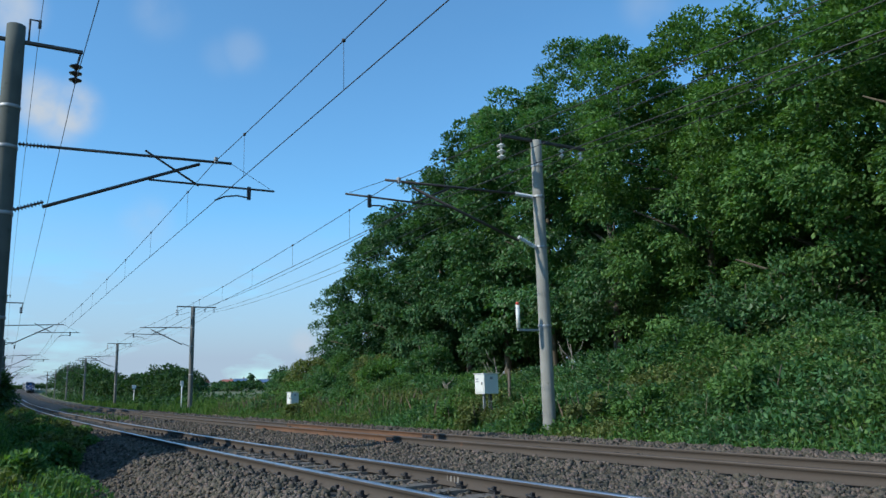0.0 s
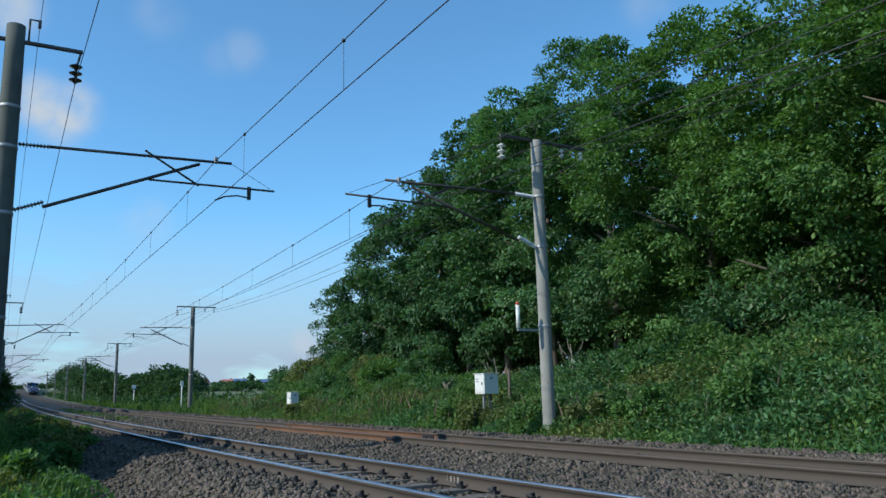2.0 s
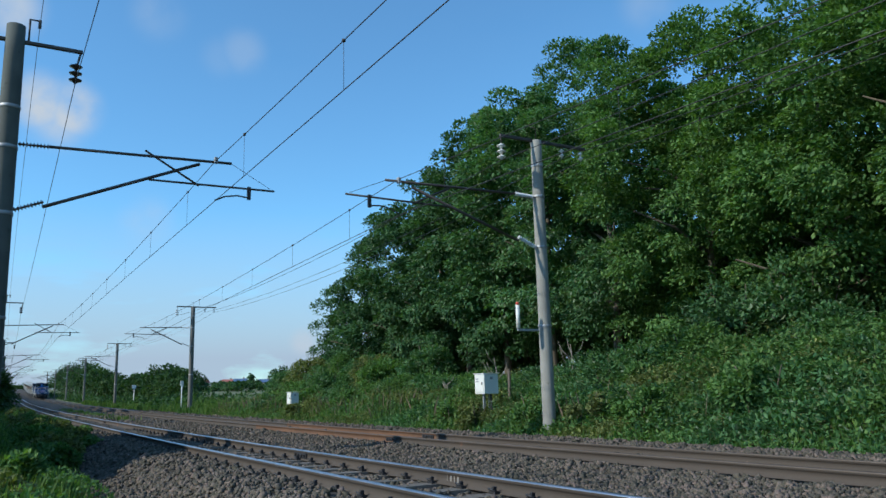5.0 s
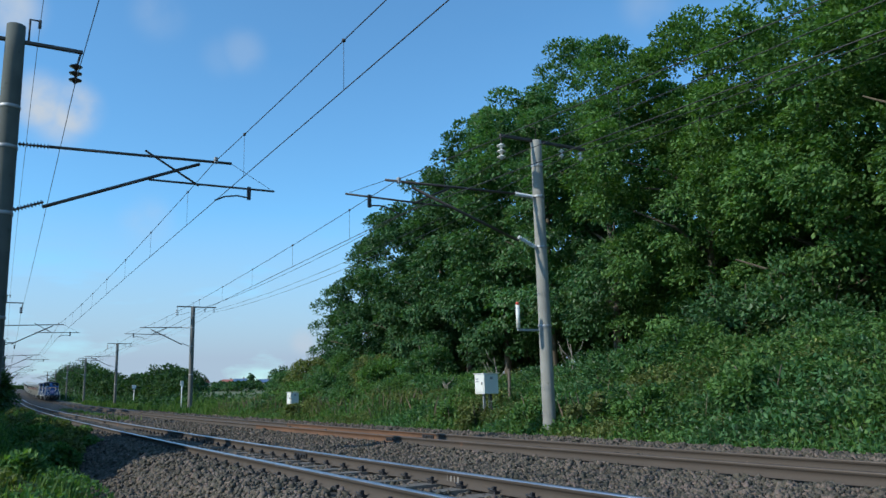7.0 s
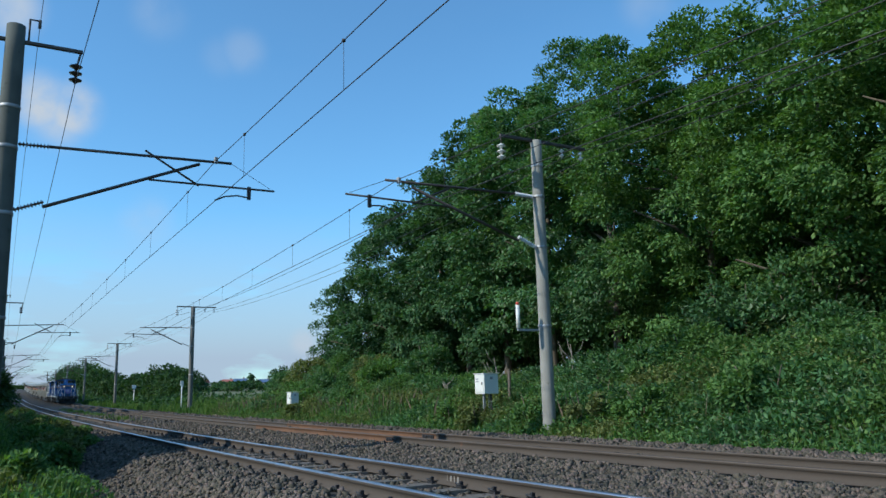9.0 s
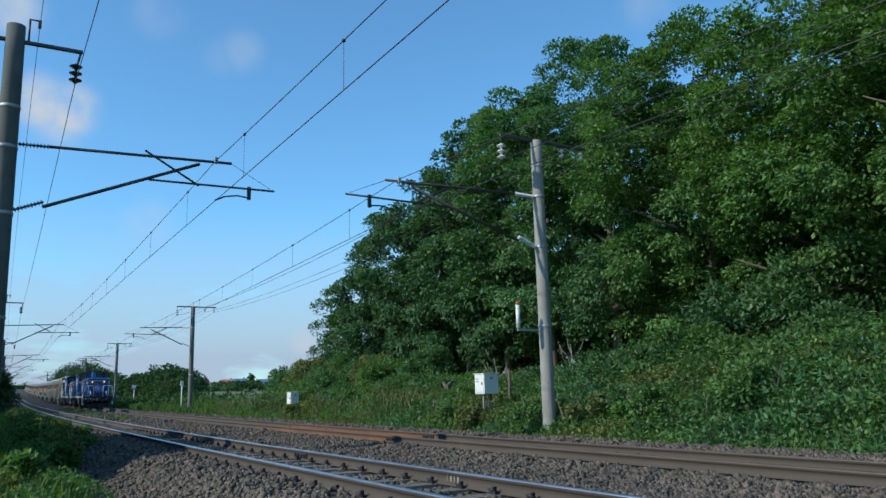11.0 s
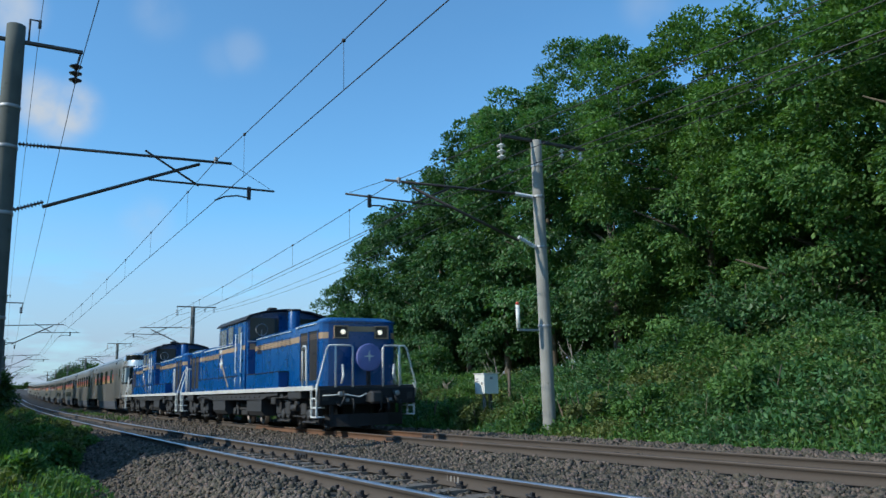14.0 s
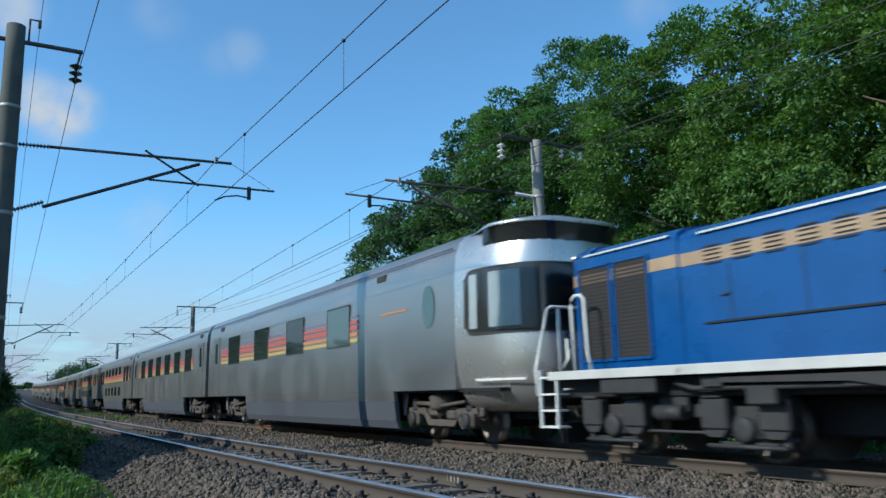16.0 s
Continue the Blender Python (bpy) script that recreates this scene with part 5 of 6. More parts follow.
def coach(kind, spin=False):
    L = 21.5 if kind == "end" else 20.0
    back = -10.85 if kind == "end" else -9.75
    front = 9.75
    label = {"end": "silver observation coach with a rounded glazed end and sunset stripes", "cabin": "silver sleeping coach with square windows and sunset stripes", "deck": "silver double-deck sleeping coach with two rows of windows"}[kind]
    t = thing("sleeping_coach", Matrix.Identity(4), label, "railway coach", "coaches of the train")
    if kind == "end":
        near_side = [(x, -1.45) for x in (back, -6, -2, 2, 5, 7, 8.1)]
        arc = [(8.1 + 2.0 * math.sin(a) ** 0.9, -1.45 * max(0, math.cos(a)) ** 0.55) for a in np.linspace(0.12, math.pi / 2, 12)]
        nose = arc + [(x, -y) for x, y in arc[::-1][1:]]
        plan = near_side + nose + [(x, -y) for x, y in near_side[::-1]]
    else:
        plan = [(x, -1.45) for x in (back, -5, 0, 5, front)] + [(x, 1.45) for x in (front, 5, 0, -5, back)]
    side_plan = plan if kind != "end" else [(x, y) for x, y in plan if x <= 8.1 and abs(y) > 1.44]
    part("body", hull(side_plan, [(z, d) for z, d in SIDE if z < 3.9]), M["silver"], t, "brushed silver body")
    part("roof", hull(plan, [(z, d) for z, d in SIDE if z > 3.8]), M["silver"] if kind == "end" else M["coach_roof"], t, "dull silver roof")
    part("floor_pan", bx(back + 0.05, 9.4 if kind == "end" else front - 0.05, -1.38, 1.38, 0.96, 1.02), M["under"], t)
    for y in (-1, 1):
        bm = bmesh.new()
        prism(bm, [(1.448 * y, 0.998), (1.443 * y, 0.80), (1.36 * y, 0.80), (1.36 * y, 0.998)], -5.55, 5.55)
        part("skirt", bm, M["silver"], t)
        bm = bmesh.new()
        prism(bm, [(1.443 * y, 0.797), (1.40 * y, 0.40), (1.34 * y, 0.24), (1.28 * y, 0.24), (1.34 * y, 0.797)], -5.55, 5.55)
        part("lower_skirt", bm, M["silver_grey"], t, "blue-grey lower skirt")
        part("roof_gutter", bx(back + 0.1, 8.0 if kind == "end" else front - 0.1, *sorted((1.375 * y, 1.40 * y)), 3.60, 3.62), M["silver_grey"], t)
        e = 1.4505 * y
        runs = {"end": [(-8.9, 3.75)], "cabin": [(-7.4, 7.4)], "deck": [(-8.6, 8.6)]}[kind]
        for x0, x1 in runs:
            for z0, z1, m_ in ((2.16, 2.25, "yellow"), (2.29, 2.38, "orange"), (2.43, 2.54, "red"), (2.58, 2.66, "red"), (2.74, 2.77, "purple")):
                part("stripe", bx(x0, x1, *sorted((e, e + 0.004 * y)), z0, z1), M[m_], t, "sunset-coloured stripe")
        wins = {"end": [(1.80, 3.20), (-1.40, 0.0), (-4.63, -3.2), (-7.85, -6.45)], "cabin": [(-6.6 + 2.45 * k, -5.3 + 2.45 * k) for k in range(6)], "deck": [(-7.9, -7.1), (-6.6, -5.8), (5.8, 6.6), (7.1, 7.9)]}[kind]
        for x0, x1 in wins:
            window_unit(t, x0, x1, 2.12, 3.04, y, "sky_glass" if x0 == 1.80 else "glass")
        if kind == "deck":
            for k in range(5):
                window_unit(t, -4.4 + 1.9 * k, -3.4 + 1.9 * k, 2.62, 3.10, y)
                window_unit(t, -4.4 + 1.9 * k, -3.4 + 1.9 * k, 1.22, 1.75, y)
        # doors
        for dx in ([-9.6] if kind == "end" else [-8.8, 8.8]):
            d = part("entrance_door", bx(dx - 0.40, dx + 0.40, *sorted((e, e + 0.008 * y)), 1.08, 3.15, 0.004), M["silver"], t, "narrow silver entrance door")
            part("door_glass", bx(dx - 0.16, dx + 0.16, *sorted((e + 0.0085 * y, e + 0.014 * y)), 2.2, 2.95), M["glass"], d)
            for q in (-0.42, 0.42):
                part("door_seam", bx(dx + q - 0.015, dx + q + 0.015, *sorted((e, e + 0.006 * y)), 1.05, 3.18), M["rubber"], t)
        for x in ((4.9, -9.0) if kind == "end" else (-8.6, 8.6)):
            part("roof_vent", bx(x - 0.22, x + 0.22, *sorted((1.36 * y, 1.415 * y)), 3.38, 3.52, 0.01), M["rubber"], t)
        if kind == "end":
            bm = bmesh.new()
            prism(bm, [(7.12 + 0.24 * math.cos(k * math.pi / 12), 2.60 + 0.42 * math.sin(k * math.pi / 12)) for k in range(24)], *sorted((e, e + 0.008 * y)), "y")
            part("oval_window", bm, M["sky_glass"], t, "upright oval window")
            part("emblem_streak", bx(4.95, 6.2, *sorted((e, e + 0.004 * y)), 2.62, 2.66), M["orange"], t, "thin orange lettering streak")
    if kind == "end":
        def band(a0, a1, z0, z1, out, n=18):
            b = []
            for a in np.linspace(a0, a1, n):
                sgn = 1 if a > math.pi / 2 else -1
                c = abs(math.cos(a))
                b.append((8.1 + 2.0 * math.sin(a) ** 0.9 + out * math.sin(a), sgn * (1.45 * c ** 0.55 + out)))
            return b
        def strip(a0, a1, z0, z1, out):
            rows = [(z0 + (z1 - z0) * k / 5, float(np.interp(z0 + (z1 - z0) * k / 5, [q[0] for q in SIDE], [q[1] for q in SIDE]))) for k in range(6)]
            return hull(band(a0, a1, z0, z1, out), rows, False)
        SZ, SD = [q[0] for q in SIDE], [q[1] for q in SIDE]

        def on_nose(a, z, inset, out):
            k, c = 1 - inset / 1.45, abs(math.cos(a))
            sgn = 1 if a > math.pi / 2 else -1
            return (8.1 + (2.0 * math.sin(a) ** 0.9 + out * math.sin(a)) * (1 - 0.45 * (1 - k)), sgn * (1.45 * c ** 0.55 + out) * k, z)

        def pane(a0, a1, z0, z1, out, round_lo=0.0, round_hi=0.0, n=22, wave=0.0):
            """A pane wrapped on the rounded end; its outer corners may be rounded, its face pleated."""
            bm, cols = bmesh.new(), []
            for i in range(n + 1):
                a = a0 + (a1 - a0) * i / n
                cut = 0.0
                for rnd, q in ((round_lo, a - a0), (round_hi, a1 - a)):
                    if rnd and q < rnd:
                        cut = max(cut, 0.17 * (1 - math.sqrt(max(0.0, 1 - (1 - q / rnd) ** 2))))
                lo, hi = z0 + cut, z1 - cut
                o = out + wave * math.sin(i * 2.1)
                cols.append([bm.verts.new(on_nose(a, lo + (hi - lo) * k / 6, float(np.interp(lo + (hi - lo) * k / 6, SZ, SD)), o)) for k in range(7)])
            for p, q in zip(cols, cols[1:]):
                for k in range(6):
                    bm.faces.new((p[k], q[k], q[k + 1], p[k + 1])).smooth = True
            return bm

        part("window_surround", pane(0.15, math.pi - 0.15, 1.92, 3.10, 0.022, 0.13, 0.13, 44), M["rubber"], t, "black rubber window surround")
        part("panorama_glass", pane(0.19, 1.13, 1.98, 3.04, 0.048, 0.11, 0.0), M["clear"], t, "wrap-round panorama window")
        part("panorama_glass", pane(1.19, math.pi - 1.19, 1.98, 3.04, 0.048), M["clear"], t, "wrap-round panorama window")
        part("panorama_glass", pane(math.pi - 1.13, math.pi - 0.19, 1.98, 3.04, 0.048, 0.0, 0.11), M["clear"], t, "wrap-round panorama window")
        for a0, a1 in ((0.23, 0.34), (0.50, 0.92), (math.pi - 0.92, math.pi - 0.50), (math.pi - 0.34, math.pi - 0.23)):
            part("curtain", pane(a0, a1, 2.04, 3.00, 0.032, n=16, wave=0.006), M["cloth"], t, "pale grey pleated curtain behind the glass")
        for a0, a1 in ((0.30, 0.95), (math.pi - 0.95, math.pi - 0.30)):
            part("corner_lamp", strip(a0, a1, 1.135, 1.175, 0.03), M["white"], t, "slim pale corner lamp strip")
        # brim over the upper visor
        def brim(rows, a_lo, a_hi, n=40):
            bm, cols = bmesh.new(), []
            for i in range(n + 1):
                a = a_lo + (a_hi - a_lo) * i / n
                w = min(1.0, max(0.0, (min(a, math.pi - a) - 0.10) / 0.5))
                w = w * w * (3 - 2 * w)
                cols.append([bm.verts.new(on_nose(a, z, plain + (lean - plain) * w, out)) for z, plain, lean, out in rows])
            for p, q in zip(cols, cols[1:]):
                for k in range(len(rows) - 1):
                    bm.faces.new((p[k], q[k], q[k + 1], p[k + 1])).smooth = True
            return bm

        part("visor_glass", brim([(3.47, 0.065, 0.085, 0.012), (3.60, 0.11, 0.07, 0.014), (3.80, 0.26, 0.02, 0.014)], 0.40, math.pi - 0.40), M["black"], t, "black upper visor under the brim")
        part("brim", brim([(3.795, 0.255, 0.0, 0.018), (3.83, 0.29, -0.015, 0.02), (3.865, 0.36, 0.02, 0.018), (3.95, 0.58, 0.38, 0.012), (4.01, 0.90, 0.80, 0.01), (4.05, 1.20, 1.20, 0.008), (4.06, 1.44, 1.44, 0.0)], 0.10, math.pi - 0.10), M["nose_silver"], t, "silver roof brim above the visor")
        part("nose_shell", hull([(8.12, -1.458)] + [(x + 0.008, y * 1.006) for x, y in nose] + [(8.12, 1.458)], [(0.60, 0.62), (0.66, 0.42), (0.78, 0.25), (0.95, 0.13), (1.2, 0.055), (1.5, 0.015), (1.8, 0.0)] + [(z, d) for z, d in SIDE if 2 < z < 3.9], False), M["nose_silver"], t, "smooth silver-painted rounded end")
    else:
        part("gangway", bx(front + 0.002, front + 0.24, -0.7, 0.7, 1.05, 3.5, 0.03), M["rubber"], t, "black rubber gangway bellows")
    part("gangway", bx(back - 0.24, back - 0.002, -0.7, 0.7, 1.05, 3.5, 0.03), M["rubber"], t, "black rubber gangway bellows")
    part("coupler", bx(back - 0.24, back, -0.12, 0.12, 0.75, 1.0, 0.02), M["bogie"], t)
    for cx in (-7.6 if kind == "end" else -7.0, 6.9 if kind == "end" else 7.0):
        bogie_coach(t, cx, WHEELS, spin)
    for x0, x1 in ((-4.5, -2.0), (-1.0, 1.8), (2.6, 4.8)):
        part("equipment_box", bx(x0, x1, -1.2, 1.2, 0.35, 0.95, 0.03), M["under"], t)
    part("centre_sill", bx(-9.3, 9.0, -0.4, 0.4, 0.45, 0.95, 0.02), M["under"], t)
    return t


SPEED, JOIN, T0 = 22.367, 10.855, 14.5


def on_line(off, half, t=0.0):
    return stock(JOIN + off + SPEED * (T0 - t), half)


loco_a = locomotive()
TRAIN = [(loco_a, -9.0, 5.0)]
loco_b = copy_thing(loco_a, on_line(9.0, 5.0))
TRAIN.append((loco_b, 9.0, 5.0))
WHEELS += [(w, w.matrix_basis.translation.x, w.matrix_basis.translation.z - 0.005) for w in loco_b.children if w.name.startswith("wheelset")]
tagged(loco_b, "second blue diesel locomotive coupled behind, gold band and white sill")
for o in [o for o in loco_b.children_recursive if o.name.split(".")[0] in ("headboard", "star", "headboard_bracket")]:
    bpy.data.objects.remove(o, do_unlink=True)
TRAIN.append((coach("end", True), 28.45, 7.5))
cabin, deck = coach("cabin", True), coach("deck")
off = 28.45 + 11.1 + 10.0
for k in range(11):
    half = 7.0
    proto = (cabin, deck, deck, cabin, deck, cabin, deck, deck, cabin, deck, cabin)[k]
    ob = proto if k in (0, 1) else copy_thing(proto, on_line(off, half))
    TRAIN.append((ob, off, half))
    off += 20.0


# ---------- the wood and the plants ----------
def clumpy(rng, C, cr, outs, n, size, squash=0.75, up=0.72):
    """Leaf places on clumps with centres C, radii cr and outward ways outs."""
    which = rng.choice(len(C), n, p=cr ** 2 / (cr ** 2).sum())
    w = sphere_ways(n, rng)
    w[:, 2] = np.abs(w[:, 2]) * np.where(rng.uniform(0, 1, n) < up, 1, -1)
    rad = cr[which] * rng.uniform(0.35, 1.08, n) ** 0.6
    P = C[which] + w * rad[:, None] * np.array([1.1, 1.1, squash])
    return P, w * 0.7 + outs[which] * 0.55, np.full(n, size)


def tree(name, m, height, spread, seed, n_leaf, leaf_size, material, label, low=0.1, clump=0.8, group="trees of the wood", count=1.0):
    rng = np.random.default_rng(seed)
    t = thing(name, m, label, "tree", group)
    bm = bmesh.new()
    lean = rng.uniform(-0.05, 0.05, 2)
    top = height * 0.72
    tube(bm, [(lean[0] * z + 0.06 * math.sin(z), lean[1] * z, z) for z in np.linspace(-0.5, top, 8)], 0.013 * height + 0.03, 9, 0.05)
    part("trunk", bm, M["bark"], t, "brown rough trunk")
    for k in range(9):
        a, z = k * 2.4 + rng.uniform(-0.4, 0.4), height * rng.uniform(low + 0.06, 0.68)
        ln = spread * rng.uniform(0.55, 0.9) * (1 - 0.4 * z / height)
        c, s_ = math.cos(a), math.sin(a)
        bm = bmesh.new()
        tube(bm, [(lean[0] * z, lean[1] * z, z), (c * ln * 0.45, s_ * ln * 0.45, z + ln * 0.28), (c * ln, s_ * ln, z + ln * 0.42)], 0.006 * height, 6, 0.02)
        part("limb", bm, M["bark"], t)
    nc = int(count * 2.3 * spread * height / clump ** 1.5)
    d = sphere_ways(nc, rng)
    zc, rz = height * (1 + low) / 2, height * (1 - low) / 2
    a = np.arctan2(d[:, 1], d[:, 0])
    lump = 0.87 + 0.12 * np.sin(a * 3 + seed + d[:, 2] * 2.5) + 0.12 * np.sin(a * 5.3 - d[:, 2] * 6 + seed * 2) + rng.uniform(-0.16, 0.05, nc)
    lump = np.where(d[:, 2] > 0.45, np.clip(lump, 0.8, 0.96), lump)
    inner = rng.uniform(0, 1, nc) < 0.25
    lump[inner] *= rng.uniform(0.45, 0.8, inner.sum())
    C = np.stack([d[:, 0] * spread * lump, d[:, 1] * spread * lump, zc + np.sign(d[:, 2]) * np.abs(d[:, 2]) ** 0.85 * rz * lump], 1)
    cr = rng.uniform(0.45, 1.2, nc) * clump
    P, o, sz = clumpy(rng, C, cr, d, n_leaf, leaf_size, 0.74, 0.82)
    mesh_ob("crown", leaves("crown", P, o, sz, rng), material, t, "dense crown of many small green leaves")
    return t


WOOD = [(37.8, 12.8, 4.0, 1.8, 0), (35.4, 13.0, 7.6, 2.8, 0), (32.0, 12.2, 9.2, 3.3, 0), (28.6, 13.5, 12.3, 4.0, 0), (24.3, 13.2, 13.7, 4.3, 0), (21.6, 13.6, 14.3, 3.6, 0), (18.0, 13.6, 15.7, 4.5, 0), (14.0, 13.4, 15.8, 4.6, 0), (9.3, 13.2, 15.9, 4.5, 0), (4.2, 13.0, 14.4, 4.6, 1), (-0.6, 12.8, 13.4, 4.7, 1),
        (-5.6, 12.8, 13.8, 5.0, 1), (-11.0, 13.0, 16.0, 5.2, 0), (-17, 13, 16, 5, 0), (30, 19, 11.5, 4.6, 0), (20, 20, 13.8, 5, 0), (10, 20, 14.8, 5, 0), (0, 19, 13.8, 5.5, 0), (-9, 19, 15, 5.5, 0), (-3.0, 15.5, 12, 4.5, 0), (-14, 17, 15, 5.5, 0), (6.5, 16, 12.4, 4.3, 0)]
for i, (s, l, h, r, fresh) in enumerate(WOOD):
    z = float(ground_height(s, l)) - 0.3
    tree("broadleaf_tree", facing(s, l, z, i * 1.1), h - z, r, 40 + i, int((18000 if l > 14 else 72000 if s < 11 else 46000) * (r * h / 72) ** 0.8) if l < 17 and s > -15 else 7000, (0.158 if s < 11 else 0.205) if l < 17 else 0.45, M["leafd" if s > 16 else "leaf2" if fresh else "leaf"], "tall broadleaf tree with dense dark green foliage beside the line" if not fresh else "tall broadleaf tree with fresher green foliage beside the line", 0.09)


def shrub(s, l, h, r, seed, n, size, material, label, group="shrubs on the bank", clump=0.42, name="shrub"):
    rng = np.random.default_rng(seed)
    z = float(ground_height(s, l))
    t = thing(name, facing(s, l, z, seed * 0.7), label, "shrub", group)
    for k in range(4):
        a = k * 1.6 + seed
        bm = tube(bmesh.new(), [(0.1 * math.cos(a), 0.1 * math.sin(a), -0.2), (0.35 * r * math.cos(a), 0.35 * r * math.sin(a), h * 0.5), (0.6 * r * math.cos(a), 0.6 * r * math.sin(a), h * 0.85)], 0.012 * h + 0.01, 5, 0.008)
        part("stem", bm, M["bark"], t)
    nc = max(12, int(6.0 * r * h / clump))
    d = sphere_ways(nc, rng)
    d[:, 2] = np.abs(d[:, 2]) * np.where(rng.uniform(0, 1, nc) < 0.8, 1, -0.5)
    k = 0.85 + 0.15 * np.sin(np.arctan2(d[:, 1], d[:, 0]) * 3 + seed) + rng.uniform(-0.22, 0.08, nc)
    C = np.stack([d[:, 0] * r * k, d[:, 1] * r * k, h * 0.38 + d[:, 2] * h * 0.55 * k], 1)
    P, o, sz = clumpy(rng, C, rng.uniform(0.6, 1.3, nc) * clump, d, n, size, 0.9)
    P[:, 2] = np.maximum(P[:, 2], 0.02)
    mesh_ob("foliage", leaves("foliage", P, o, sz, rng), material, t, "loose mass of green leaves")
    return t


M["weed"] = mat("weed_pale", (0.130, 0.155, 0.052), 0.7, scale=0.8, fine=6, vary=0.4, bump=0.0, each=0.4, leaf=0.25, island=True)
rs = np.random.default_rng(77)
for i in range(27):
    s, l = -13 + i * 1.72 + rs.uniform(-0.5, 0.5), rs.uniform(6.6, 8.6) if i % 2 else rs.uniform(8.0, 9.6)
    h = rs.uniform(1.2, 2.1) if i % 3 else rs.uniform(1.5, 1.9)
    h *= float(np.interp(s, [-6, 0, 4, 9, 30], [1.05, 1.05, 0.72, 0.55, 0.6]))
    shrub(s, l, h, rs.uniform(1.2, 1.9), 200 + i, 8200, 0.128, M["leaf2" if i % 3 else "leaf"], "rank green shrub on the bank under the trees")
for i in range(24):
    s, l = -12.5 + i * 1.9 + rs.uniform(-0.6, 0.6), rs.uniform(4.2, 6.4)
    shrub(s, l, rs.uniform(0.8, 1.5) * float(np.interp(s, [-2, 6, 30], [1.0, 0.62, 0.7])), rs.uniform(0.6, 1.1), 260 + i, 3900, rs.uniform(0.09, 0.14), M[("leaf2", "leaf", "weed", "leaf2")[i % 4]], "leafy bush standing out of the weeds on the bank", "shrubs on the bank", 0.30)
for i in range(17):
    shrub(-22 + i * 3.4, 16.2 + 1.2 * (i % 2), 5.0 + (i % 3) * 0.6, 2.7, 290 + i * 3, 1600, 0.55, M["leafd"], "dark understorey bush deep in the wood", "understorey of the wood", 0.7)
    shrub(-22 + i * 3.6, 22.5 + 1.5 * (i % 2), 6.5 + (i % 3) * 0.7, 3.0, 350 + i * 3, 1100, 0.7, M["leafd"], "dark understorey bush deep in the wood", "understorey of the wood", 0.8)
shrub(34.4, 9.3, 3.2, 2.0, 300, 7000, 0.18, M["weed"], "round pale green shrub at the end of the wood")
shrub(39.5, 10.0, 1.5, 1.5, 301, 6000, 0.17, M["leaf2"], "low green shrub at the end of the wood")
shrub(57.0, 14.3, 3.6, 1.1, 302, 5000, 0.18, M["leaf3"], "slender young tree standing alone in the meadow")
shrub(31.0, 7.0, 1.6, 1.6, 303, 6000, 0.15, M["leaf2"], "green shrub on the bank")
shrub(27.0, 7.5, 1.9, 1.7, 304, 6000, 0.15, M["leaf"], "green shrub on the bank")


for i in range(10):
    shrub(19.5 + i * 2.0 + rs.uniform(-0.5, 0.5), rs.uniform(8.6, 10.2), rs.uniform(1.9, 3.1), rs.uniform(1.3, 1.8), 330 + i, 5500, 0.16, M[("leaf", "leaf2", "weed")[i % 3]], "leafy green shrub at the foot of the wood")


for i, (s, l, h) in enumerate([(-0.8, 11.2, 3.4), (1.4, 11.0, 3.2)]):
    shrub(s, l, h, 1.7, 370 + i, 5200, 0.17, M["leafd" if i % 2 else "leaf"], "tall dark green shrub under the edge of the wood")


